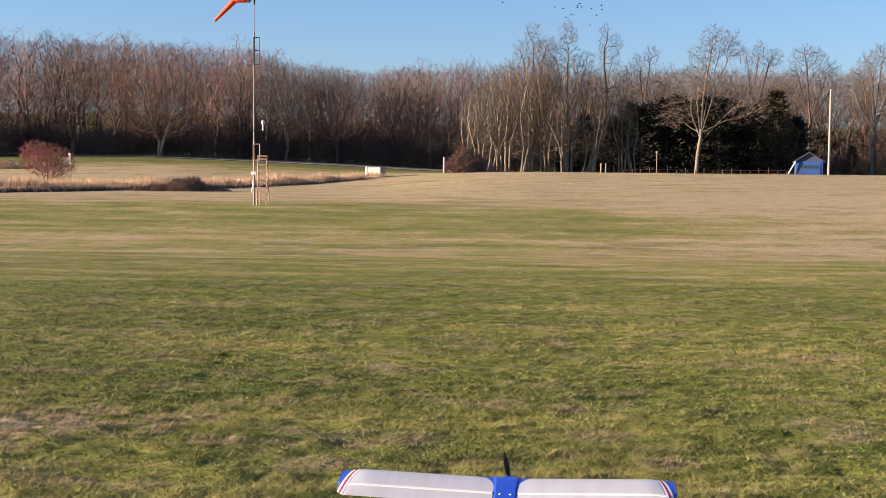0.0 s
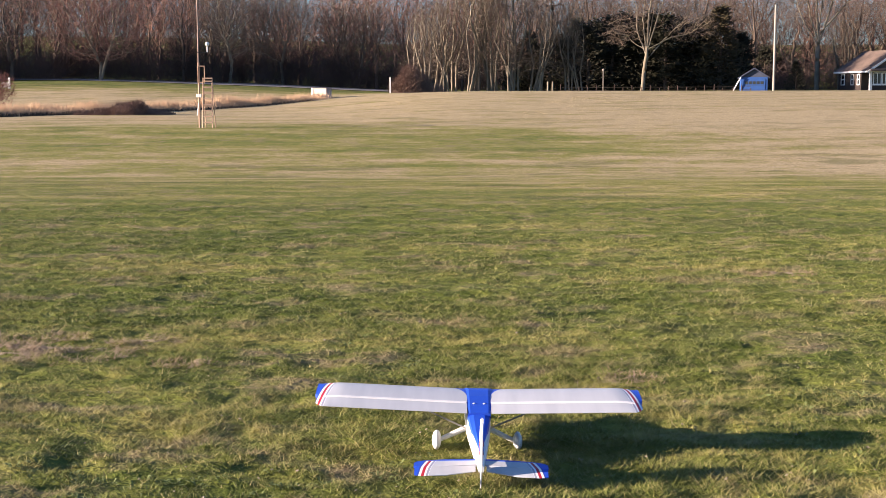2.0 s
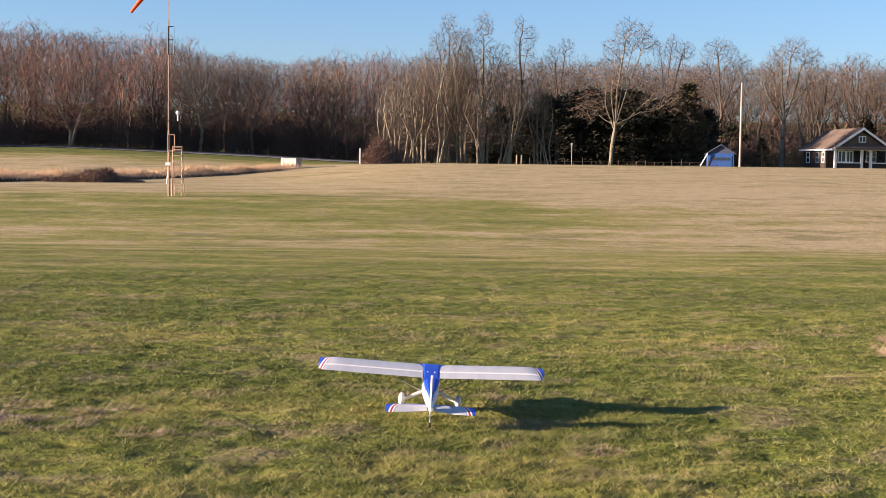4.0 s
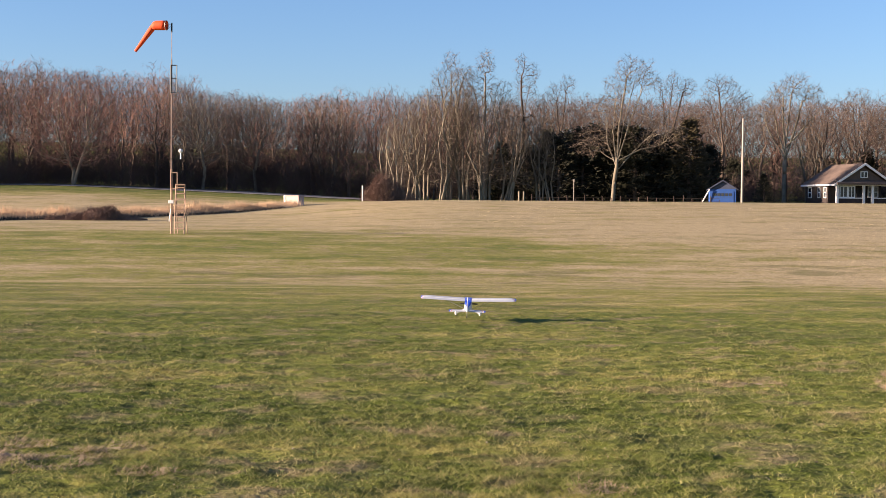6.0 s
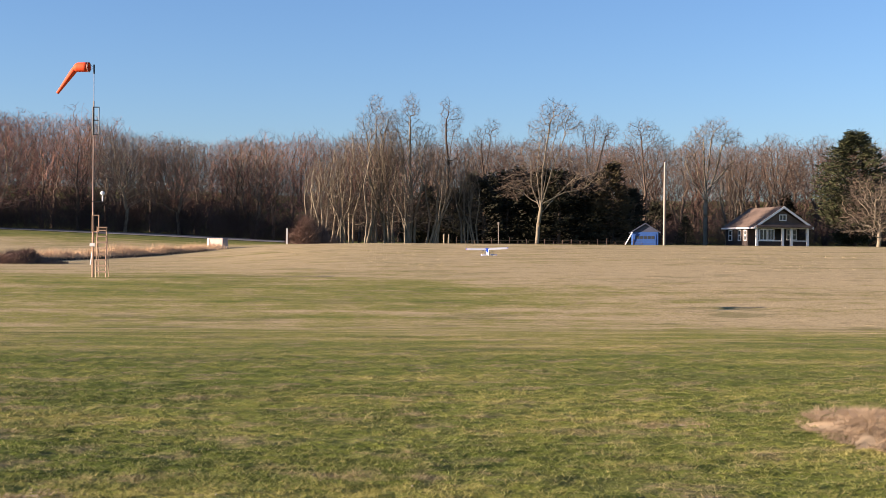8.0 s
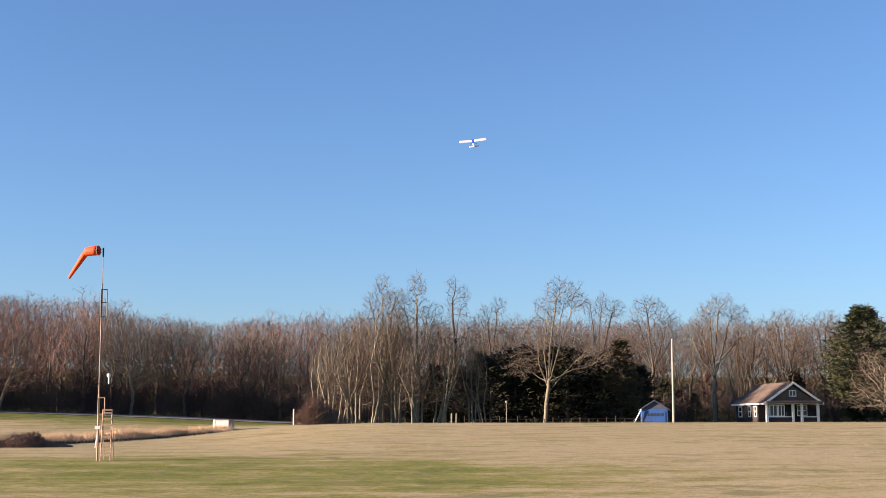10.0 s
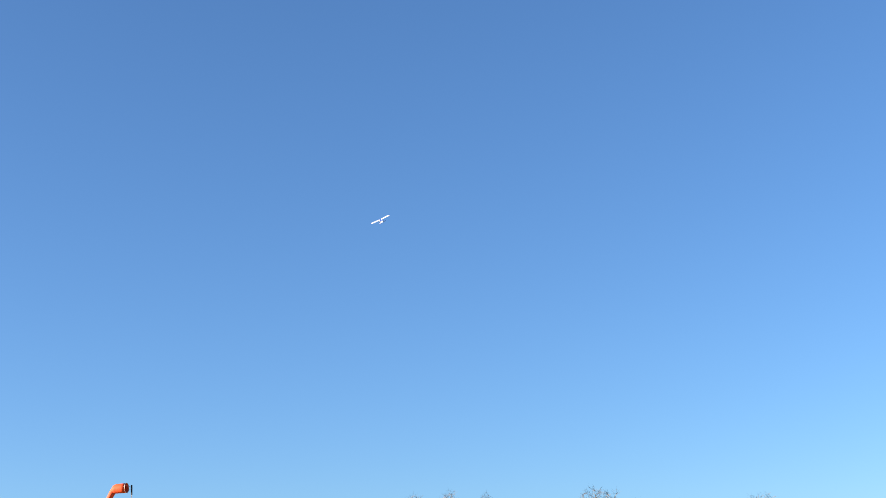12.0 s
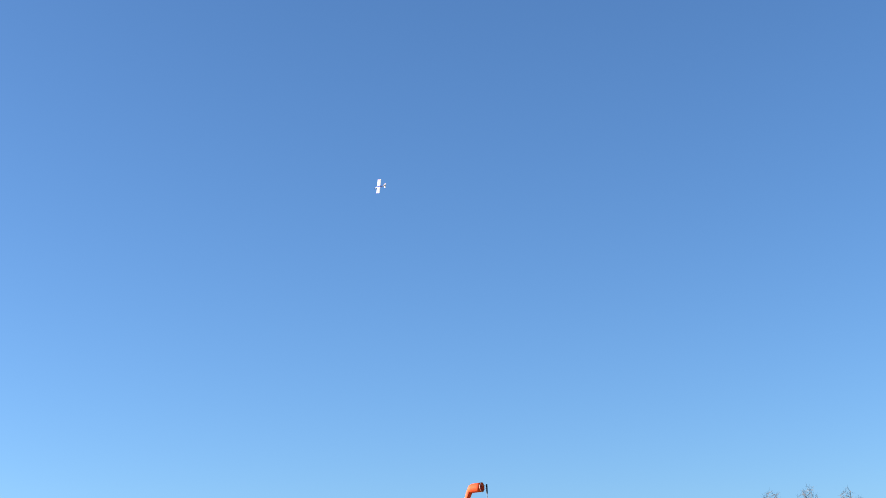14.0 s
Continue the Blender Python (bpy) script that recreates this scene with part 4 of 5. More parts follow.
def build_brush():
    rng = random.Random(5)
    # twigs and brush also run on unseen to the left, added for shade
    far_woods("far_woods", "deep bare brown winter woodland", DEEP, 31, 260000, 214, -42, 29, lambda a: 1.0 if a > 0 else 0.6)
    far_woods("reddish_woods", "deep bare woodland with reddish twigs", DEEP_RED, 32, 170000, 196, -42, 29, lambda a: 0.9 if a < 1 else 0.4)
    spots = []
    for i in range(116):
        a = -44 + i * 0.36 + rng.uniform(-0.2, 0.2)
        x, y, z = at_angle(a, 147.5 + rng.uniform(0, 6))
        spots.append((x, y, rng.uniform(1.2, 2.4), 1.5, rng.uniform(2.2, 5.0)))
    for i in range(80):
        a = -2 + i * 0.34
        x, y, z = at_angle(a, 160 + rng.uniform(0, 14))
        spots.append((x, y, rng.uniform(1.2, 2.2), 1.5, rng.uniform(2.0, 4.0)))
    twig_mass("undergrowth", "dark tangled winter undergrowth below the trees", "undergrowth", BRUSH, spots, 21, 150000, "stuff")
    x, y, z = at_angle(-20.0, 95)
    stems = [[(0.1 * math.cos(k), 0.1 * math.sin(k), -0.05), (0.35 * math.cos(k), 0.35 * math.sin(k), 0.8)] for k in range(6)]
    shrub = tree_thing("red_shrub", "airy reddish bare shrub in dry grass", bare_tree(22, stems, [(0, 0, 1.8, 1.9, 1.5, 1.2, 5), (-0.7, 0, 2.3, 1.3, 1.1, 0.9, 2), (0.8, 0, 1.2, 1.2, 1.1, 0.8, 1)], 2600, 0.13, 0.007, 0.04, 4, 0.34, 0.05, 0.45), RED_SHRUB, RED_SHRUB, "shrub")
    shrub.matrix_basis = pose(x, y, z)
    x, y, z = at_angle(-21.6, 126)
    twig_mass("straw_heap", "low heap of tan dry stalks near the road", "straw heap", STRAW, [(x, y, 1.0, 0.8, 1.0), (x + 1.5, y + 0.4, 0.9, 0.8, 0.7), (x + 2.8, y, 0.8, 0.8, 0.6)], 25, 2600, reach=0.5)
    x, y, z = at_angle(-14.5, 86)
    twig_mass("bramble_bush", "low dark brown bramble mound by the ditch", "bush", BRAMBLE, [(x, y, 1.4, 1.2, 0.95), (x - 1.6, y, 1.1, 1, 0.62), (x + 1.5, y + 0.3, 1.3, 1, 0.5), (x + 0.6, y, 0.7, 0.8, 1.1), (x - 2.9, y - 0.2, 0.5, 0.5, 0.6)], 23, 12000, reach=0.45)
    x, y, z = at_angle(-2.9, 134)
    twig_mass("brown_thicket", "reddish brown thicket at the wood's corner", "bush", BRAMBLE, [(x, y, 1.3, 1.3, 3.0), (x + 1.2, y + 1, 1.0, 1, 2.2), (x - 1.3, y + 1, 0.9, 1, 1.7), (x + 2.4, y, 1.3, 1, 1.2)], 24, 9000, reach=0.6)


def reed_line(k):
    """The strip of dry reeds, from the shrub on the left to the pale box: k 0 to 1."""
    az = -24 + 17.3 * k
    return at_angle(az, 80 + 30 * k ** 1.4)


def build_reeds():
    rng = random.Random(6)
    verts, faces = [], []
    for i in range(46000):
        k = rng.random()
        x, y, z = reed_line(k)
        w, f = 2.6 * (1 - 0.6 * k), rng.random()
        x, y = x + rng.gauss(0, 0.4), y + f * w * 2
        z = ground_z(x, y)
        clump = 0.75 + 0.5 * noise.noise(Vector((x * 0.5, y * 0.5, 3))) + 0.2 * noise.noise(Vector((x * 2, y * 2, 3)))
        h = (0.50 + 0.9 * f) * rng.uniform(0.6, 1.0) * clump * (1.0 - 0.25 * k)
        o = Vector((x, y, z))
        e = o + Vector((rng.gauss(0, 0.14), rng.gauss(0, 0.14), h))
        s = Vector((rng.uniform(0.006, 0.016), 0, 0))
        s.rotate(Euler((0, 0, rng.uniform(0, 3.14))))
        q = len(verts)
        verts.extend((o - s, o + s, e))
        faces.append((q, q + 1, q + 2))
    tagged(raw("reeds", verts, faces, REED), "strip of dry tan reeds along the ditch", "reeds", kind="stuff")


def build_bank_shade():
    """Dark blades in front of the reeds: the shade on the bank, put into their colour."""
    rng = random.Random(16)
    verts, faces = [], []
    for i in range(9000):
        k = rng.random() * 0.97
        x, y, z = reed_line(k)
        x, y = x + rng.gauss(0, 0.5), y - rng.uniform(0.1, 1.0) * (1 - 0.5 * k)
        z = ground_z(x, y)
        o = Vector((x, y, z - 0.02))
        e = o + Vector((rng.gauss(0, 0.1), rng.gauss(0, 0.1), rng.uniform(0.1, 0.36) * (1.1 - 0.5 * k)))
        w = Vector((rng.uniform(0.012, 0.04), 0, 0))
        w.rotate(Euler((0, 0, rng.uniform(0, 3.14))))
        q = len(verts)
        verts.extend((o - w, o + w, e))
        faces.append((q, q + 1, q + 2))
    tagged(raw("sedge", verts, faces, MUD_SHADE), "dark blades standing in for shade on the ditch bank", "sedge", kind="stuff")


def build_road():
    verts, faces = [], []
    xs = list(range(-320, 61, 4))
    for x in xs:
        y0 = 138 + 0.02 * (x + 60)
        for y in (y0, y0 + 3.5, y0 + 7):
            verts.append((x, y, ground_z(x, y) + 0.06))
    for i in range(len(xs) - 1):
        for k in range(2):
            a = i * 3 + k
            faces.append((a, a + 3, a + 4, a + 1))
    road = tagged(raw("road", verts, faces, ASPHALT), "grey asphalt country road", "road", kind="structure")
    verts, faces = [], []
    for i in range(len(xs) - 1):
        for off in (0.25, 6.6):
            q = len(verts)
            for x in (xs[i], xs[i + 1]):
                y0 = 138 + 0.02 * (x + 60) + off
                verts.extend(((x, y0, ground_z(x, y0) + 0.075), (x, y0 + 0.14, ground_z(x, y0 + 0.14) + 0.075)))
            faces.append((q, q + 2, q + 3, q + 1))
    tagged(raw("road_marking", verts, faces, WHITE), "white edge lines of the road", "road marking", kind="structure")


def window(parent, x0, x1, z0, z1, y, lights=2, rows=2):
    """A white-framed window on a wall that faces local -y."""
    bm = bmesh.new()
    f = 0.09
    box(bm, x0, x0 + f, y - 0.05, y + 0.03, z0, z1)
    box(bm, x1 - f, x1, y - 0.05, y + 0.03, z0, z1)
    box(bm, x0 + f, x1 - f, y - 0.05, y + 0.03, z0, z0 + f)
    box(bm, x0 + f, x1 - f, y - 0.05, y + 0.03, z1 - f, z1)
    for i in range(1, lights):
        x = x0 + (x1 - x0) * i / lights
        box(bm, x - 0.035, x + 0.035, y - 0.04, y + 0.02, z0 + f, z1 - f)
    for j in range(1, rows):
        z = z0 + (z1 - z0) * j / rows
        box(bm, x0 + f, x1 - f, y - 0.035, y + 0.015, z - 0.03, z + 0.03)
    w = part("window", bm, WHITE, parent, "white-framed window")
    bm = bmesh.new()
    box(bm, x0 + f, x1 - f, y - 0.005, y + 0.01, z0 + f, z1 - f)
    part("pane", bm, GLASS, w, "dark window pane")
    return w


def build_house():
    """A low cottage: gabled porch front, dark shingle walls, brown roof. Local front faces -y."""
    house = tagged(new("cottage"), "small dark-shingled cottage with brown roof and white porch", "house")
    x, y, z = at_angle(16.85, 148)
    house.matrix_basis = pose(x, y, z - 0.1, 0, 0, 9) @ Matrix.Diagonal((0.9, 0.9, 0.9, 1))
    W, L, E, P = 3.3, 8.5, 2.75, 4.9
    bm = bmesh.new()
    box(bm, -W, W, 2.2, L, 0, E)
    v = [bm.verts.new(p) for p in ((-W, 2.2, E), (W, 2.2, E), (0, 2.2, P - 0.15), (-W, L, E), (W, L, E), (0, L, P - 0.15))]
    for f in ((0, 1, 2), (3, 5, 4), (0, 2, 5, 3), (1, 4, 5, 2)):
        bm.faces.new([v[i] for i in f])
    part("wall", bm, SIDING, house, "dark brown shingle wall")
    for s in (-1, 1):
        bm = bmesh.new()
        o = 0.45
        zE = E - o * (P - E) / W
        box_pts = [[(s * (W + o), yy, zE), (0, yy, P), (0, yy, P + 0.16), (s * (W + o), yy, zE + 0.16)] for yy in (-0.45, L + 0.4)]
        loft(bm, box_pts)
        part("roof", bm, ROOF, house, "brown shingle roof slope")
        bm = bmesh.new()
        loft(bm, [[(s * (W + o), yy, zE - 0.10), (0, yy, P - 0.10), (0, yy, P + 0.18), (s * (W + o), yy, zE + 0.18)] for yy in (-0.52, -0.455)])
        part("bargeboard", bm, WHITE, house, "white bargeboard")
        bm = bmesh.new()
        box(bm, s * (W + o) - 0.04, s * (W + o) + 0.04, -0.4, L + 0.4, zE - 0.05, zE + 0.15)
        part("gutter", bm, WHITE, house, "white gutter")
    bm = bmesh.new()
    g = [(-W + 0.3, -0.1, E), (W - 0.3, -0.1, E), (0, -0.1, P - 0.3)]
    loft(bm, [g, [(a, b + 0.25, c) for a, b, c in g]])
    part("gable", bm, ROOF, house, "brown shingled gable")
    window(house, -0.45, 0.45, 3.35, 4.1, -0.14, 2, 1)
    bm = bmesh.new()
    loft(bm, [[(-W - 0.2, -0.75, E - 0.22), (W + 0.2, -0.75, E - 0.22), (W + 0.2, -0.75, E - 0.05), (-W - 0.2, -0.75, E - 0.05)], [(-W - 0.2, -0.1, E), (W + 0.2, -0.1, E), (W + 0.2, -0.1, E + 0.35), (-W - 0.2, -0.1, E + 0.35)]])
    part("porch_eave", bm, ROOF, house, "brown porch eave")
    for px in (-W + 0.1, 0.05, 1.15, W - 0.1):
        bm = bmesh.new()
        box(bm, px - 0.14, px + 0.14, -0.14, 0.14, 0.0, E - 0.05, 0.02)
        part("porch_column", bm, WHITE, house, "white porch column")
    bm = bmesh.new()
    box(bm, -W, W, -0.12, 0.12, E - 0.3, E - 0.02)
    part("porch_beam", bm, WHITE, house, "white porch beam")
    for x0, x1 in ((-W + 0.25, -0.1), (1.3, W - 0.25)):
        bm = bmesh.new()
        box(bm, x0, x1, -0.08, 0.08, 0.0, 0.95)
        pw = part("porch_wall", bm, SIDING, house)
        bm = bmesh.new()
        box(bm, x0, x1, -0.11, 0.11, 0.95, 1.05)
        part("sill", bm, WHITE, pw, "white sill")
    bm = bmesh.new()
    box(bm, -W, W, -0.3, 2.2, -0.1, 0.12)
    part("porch_floor", bm, WOOD, house)
    window(house, -2.9, -1.9, 1.05, 2.4, 0.0, 2, 1)
    window(house, -1.85, -1.0, 1.05, 2.4, 0.0, 2, 1)
    window(house, 1.6, 2.9, 1.1, 2.4, 2.14, 2, 2)
    bm = bmesh.new()
    box(bm, 0.25, 1.1, 2.12, 2.2, 0.12, 2.2)
    part("door", bm, BLACK, house, "dark front door")
    # side windows on the wall facing local -x
    for yc, w in ((2.9, 0.7), (4.6, 0.7), (7.2, 1.0)):
        frame_bm = bmesh.new()
        box(frame_bm, -W - 0.07, -W + 0.02, yc - w / 2, yc - w / 2 + 0.1, 1.0, 2.3)
        box(frame_bm, -W - 0.07, -W + 0.02, yc + w / 2 - 0.1, yc + w / 2, 1.0, 2.3)
        for z0 in (1.0, 1.62, 2.2):
            box(frame_bm, -W - 0.065, -W + 0.02, yc - w / 2 + 0.1, yc + w / 2 - 0.1, z0, z0 + 0.1)
        sw = part("side_window", frame_bm, WHITE, house, "white-framed side window")
        bm = bmesh.new()
        box(bm, -W - 0.03, -W + 0.01, yc - w / 2 + 0.1, yc + w / 2 - 0.1, 1.1, 2.2)
        part("pane", bm, GLASS, sw)
    return house


def build_garage():
    g = tagged(new("blue_garage"), "small blue garage with a row of dark panes", "garage")
    x, y, z = at_angle(11.3, 132)
    g.matrix_basis = pose(x, y, z - 0.05, 0, 0, -9) @ Matrix.Diagonal((0.84, 0.84, 0.84, 1))
    bm = bmesh.new()
    box(bm, -1.45, 1.45, 0, 4.5, 0, 1.85)
    part("wall", bm, BLUE_DOOR, g, "bright blue front wall")
    bm = bmesh.new()
    tri = [(-1.45, 0.02, 1.86), (1.45, 0.02, 1.86), (0, 0.02, 2.75)]
    loft(bm, [tri, [(a, 4.5, c) for a, b, c in tri]])
    part("gable", bm, BLUE_DARK, g, "dark slate-blue gable")
    for s in (-1, 1):
        bm = bmesh.new()
        loft(bm, [[(s * 1.7, yy, 1.72), (0, yy, 2.78), (0, yy, 2.88), (s * 1.7, yy, 1.82)] for yy in (-0.25, 4.7)])
        part("roof", bm, BLUE_DARK, g, "slate roof slope")
    bm = bmesh.new()
    box(bm, -1.2, 1.2, -0.05, 0.0, 0.05, 1.6)
    door = part("door", bm, BLUE_DOOR, g, "blue overhead door")
    for i in range(5):
        bm = bmesh.new()
        box(bm, -1.05 + i * 0.43, -1.05 + i * 0.43 + 0.34, -0.07, -0.04, 1.05, 1.38)
        part("pane", bm, GLASS, door, "dark door pane")
    for zz in (0.5, 0.92):
        bm = bmesh.new()
        box(bm, -1.2, 1.2, -0.065, -0.05, zz, zz + 0.02)
        part("door_rail", bm, BLUE_DARK, door)
    bm = bmesh.new()
    tube(bm, (-1.5, -0.3, 1.8), (-2.5, -0.3, 0.0), 0.07, 0.07, 6)
    part("brace", bm, WHITE, g, "pale sloping brace")


def build_small():
    rng = random.Random(8)
    # pole at the crest
    x, y, z = at_angle(12.07, 116)
    p = tagged(new("utility_pole"), "pale bare wooden pole standing on the rise", "pole")
    p.location = (x, y, z)
    bm = bmesh.new()
    tube(bm, (0, 0, -0.2), (0.02, 0, 6.95), 0.105, 0.075, 12)
    part("shaft", bm, POLE, p)
    bm = bmesh.new()
    tube(bm, (0.02, 0, 6.95), (0.02, 0, 7.0), 0.095, 0.07, 12)
    part("cap", bm, STEEL, p)
    # pale box near the road
    x, y, z = at_angle(-6.72, 112)
    b = tagged(new("utility_box"), "pale weathered box standing among dry reeds", "utility box")
    b.matrix_basis = pose(x, y, z, 0, 0, -32)
    bm = bmesh.new()
    box(bm, -0.75, 0.75, 0, 0.7, 0, 0.78, 0.03)
    part("body", bm, GREY_BOX, b)
    bm = bmesh.new()
    box(bm, -0.8, 0.8, -0.05, 0.75, 0.785, 0.84, 0.015)
    part("lid", bm, GREY_BOX, b)
    bm = bmesh.new()
    box(bm, -0.78, -0.62, -0.04, 0.0, 0.05, 0.85)
    part("corner_post", bm, WHITE, b)
    # white marker posts
    for a, d, h, label in ((-3.75, 126, 1.45, "white marker post by the road"), (5.15, 126, 1.95, "grey post with a small box on top")):
        x, y, z = at_angle(a, d)
        m = tagged(new("marker_post"), label, "post")
        m.location = (x, y, z)
        bm = bmesh.new()
        w = 0.055 if a < 0 else 0.035
        box(bm, -w, w, -w, w, -0.1, h, 0.01)
        part("post", bm, WHITE if a < 0 else POLE, m)
        if a > 0:
            bm = bmesh.new()
            box(bm, -0.075, 0.075, -0.07, 0.07, h, h + 0.24, 0.02)
            part("nest_box", bm, POLE, m)
    # white road marker with a small panel, by the shrub
    x, y, z = at_angle(-19.15, 131)
    m = tagged(new("road_marker"), "white road marker post with a pale panel", "road sign")
    m.location = (x, y, z)
    bm = bmesh.new()
    box(bm, -0.1, 0.1, -0.04, 0.04, -0.1, 1.0, 0.01)
    part("post", bm, WHITE, m)
    bm = bmesh.new()
    box(bm, -0.75, -0.11, -0.015, 0.015, 0.1, 0.62, 0.008)
    part("panel", bm, GREY_BOX, m, "pale weathered panel")
    # brown stakes
    for a in (2.85, 3.05):
        x, y, z = at_angle(a, 128)
        bm = bmesh.new()
        tube(bm, (0, 0, -0.1), (0.02, 0, 1.1), 0.09, 0.08, 8)
        st = part("wooden_stake", bm, BARK)
        st.location = (x, y, z)
        tagged(st, "short brown wooden stake at the wood's edge", "stake", "wooden stakes")
    # low fence in front of the cedars
    fence = tagged(new("post_fence"), "low weathered wooden post and rail fence", "fence")
    prev = None
    for i in range(22):
        x, y, z = at_angle(3.4 + i * 0.37, 131)
        bm = bmesh.new()
        tube(bm, (x, y, z - 0.1), (x + rng.uniform(-0.04, 0.04), y, z + rng.uniform(0.45, 0.95)), rng.uniform(0.03, 0.06), 0.035, 7)
        part("fence_post", bm, BRUSH, fence)
        if prev:
            for zz in (0.45, 0.85):
                bm = bmesh.new()
                tube(bm, (prev[0], prev[1], prev[2] + zz * 0.7), (x, y, z + zz * 0.7), 0.013, 0.013, 5)
                part("fence_rail", bm, MUD_SHADE, fence)
        prev = (x, y, z)


def build_dirt():
    """Bare, raked spots and a low dirt mound in the lawn, with straw lying over them."""
    rng = random.Random(9)
    spots = [(-2.85, 8.15, 0.72, 0.46, 0.006, "bare_patch"), (-2.15, 8.5, 0.24, 0.2, 0.003, "bare_patch"), (-1.72, 7.75, 0.18, 0.14, 0.003, "bare_patch"), (2.66, 11.85, 0.26, 0.22, 0.003, "bare_patch"),
             (0.75, 7.3, 0.22, 0.2, 0.0, "bare_patch"), (4.45, 11.2, 0.66, 1.5, 0.12, "dirt_mound")]
    verts, faces = [], []
    for x, y, rx, ry, h, name in spots:
        bm = bmesh.new()
        mound = name == "dirt_mound"
        rings, seg = 12, 44
        prev = None

        def rough(px, py):
            n1 = noise.noise(Vector((px * 5, py * 5, 0)))
            n2 = noise.noise(Vector((px * 13, py * 13, 7)))
            return (0.045 * n1 + 0.03 * n2) if mound else (0.006 * n1 + 0.010 * n2 - 0.004)

        c = bm.verts.new((x, y, ground_z(x, y) + h))
        for i in range(1, rings + 1):
            ring = []
            for k in range(seg):
                a = 2 * math.pi * k / seg
                n = 1 + 0.55 * noise.noise(Vector((math.cos(a) * 1.9 + x, math.sin(a) * 1.9 + y, 3))) + 0.25 * noise.noise(Vector((math.cos(a) * 6 + x, math.sin(a) * 6 + y, 3)))
                f = i / rings
                px, py = x + rx * n * f * math.cos(a), y + ry * n * f * math.sin(a)
                zz = ground_z(px, py) + h * (1 - f ** 2) + rough(px, py) * (1 - f ** 3) - 0.025 * f ** 4
                ring.append(bm.verts.new((px, py, zz)))
            for k in range(seg):
                if prev is None:
                    bm.faces.new((c, ring[k], ring[(k + 1) % seg]))
                else:
                    bm.faces.new((prev[k], ring[k], ring[(k + 1) % seg], prev[(k + 1) % seg]))
            prev = ring
        ob = part(name, bm, DIRT, None, "", True)
        tagged(ob, "low mound of dry tan dirt and straw" if mound else "patch of bare dry soil in the lawn", "bare soil", kind="" if mound else "structure")
        for i in range(int(11000 * rx * ry / 0.3) if mound else int(2600 * rx * ry / 0.15)):
            a, r = rng.uniform(0, 2 * math.pi), rng.random() ** 0.6 * 1.15
            px, py = x + rx * r * math.cos(a), y + ry * r * math.sin(a)
            if noise.noise(Vector((px * 4, py * 4, 1))) < -0.12:
                continue
            zz = ground_z(px, py) + h * max(0, 1 - r ** 2) + (0.02 if mound else 0.004)
            t = rng.uniform(0, 6.28)
            ln_ = rng.uniform(0.02, 0.07) * (2.0 if mound else 1)
            w = Vector((-math.sin(t), math.cos(t), 0)) * rng.uniform(0.0015, 0.003)
            o = Vector((px, py, zz))
            e = o + Vector((math.cos(t), math.sin(t), rng.uniform(-0.1, 0.7))) * ln_
            q = len(verts)
            verts.extend((o - w, o + w, e))
            faces.append((q, q + 1, q + 2))
    tagged(raw("straw", verts, faces, STRAW), "dry straw stalks lying on bare soil", "straw", kind="stuff")


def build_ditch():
    """The muddy ditch in front of the reeds, with the reeds' shadow in its dark colour."""
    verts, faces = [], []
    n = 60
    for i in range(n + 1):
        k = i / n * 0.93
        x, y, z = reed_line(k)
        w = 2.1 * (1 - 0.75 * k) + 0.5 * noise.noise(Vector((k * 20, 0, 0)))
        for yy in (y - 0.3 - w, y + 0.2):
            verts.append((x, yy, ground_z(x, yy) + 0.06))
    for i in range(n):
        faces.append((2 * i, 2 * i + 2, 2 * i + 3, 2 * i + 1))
    tagged(raw("ditch", verts, faces, MUD_SHADE), "muddy ditch along the reeds, darkened by their painted shadow", "ditch", kind="structure")


def build_birds():
    """A far flock crossing the sky."""
    rng = random.Random(17)
    birds = []
    for i in range(20):
        bird = tagged(new("bird"), "small dark bird flying in a flock", "bird", "flock of birds")
        bm = bmesh.new()
        bmesh.ops.create_uvsphere(bm, u_segments=8, v_segments=6, radius=1, matrix=Matrix.Diagonal((0.16, 0.05, 0.05, 1)))
        part("body", bm, BLACK, bird)
        for sgn in (-1, 1):
            bm = bmesh.new()
            loft(bm, [[(0.07, sgn * 0.03, 0.0), (-0.06, sgn * 0.03, 0.0), (0, sgn * 0.03, 0.012)], [(0.02, sgn * 0.3, 0.10 + rng.uniform(-0.1, 0.08)), (-0.05, sgn * 0.3, 0.10), (-0.01, sgn * 0.3, 0.11)]])
            part("wing", bm, BLACK, bird)
        az, el, d = rng.gauss(1.6, 0.9), 7.05 + rng.gauss(0, 0.35), 200 + rng.uniform(-15, 15)
        birds.append((bird, d * math.sin(radians(az)), d * math.cos(radians(az)), 1.55 + d * math.tan(radians(el))))
    return birds


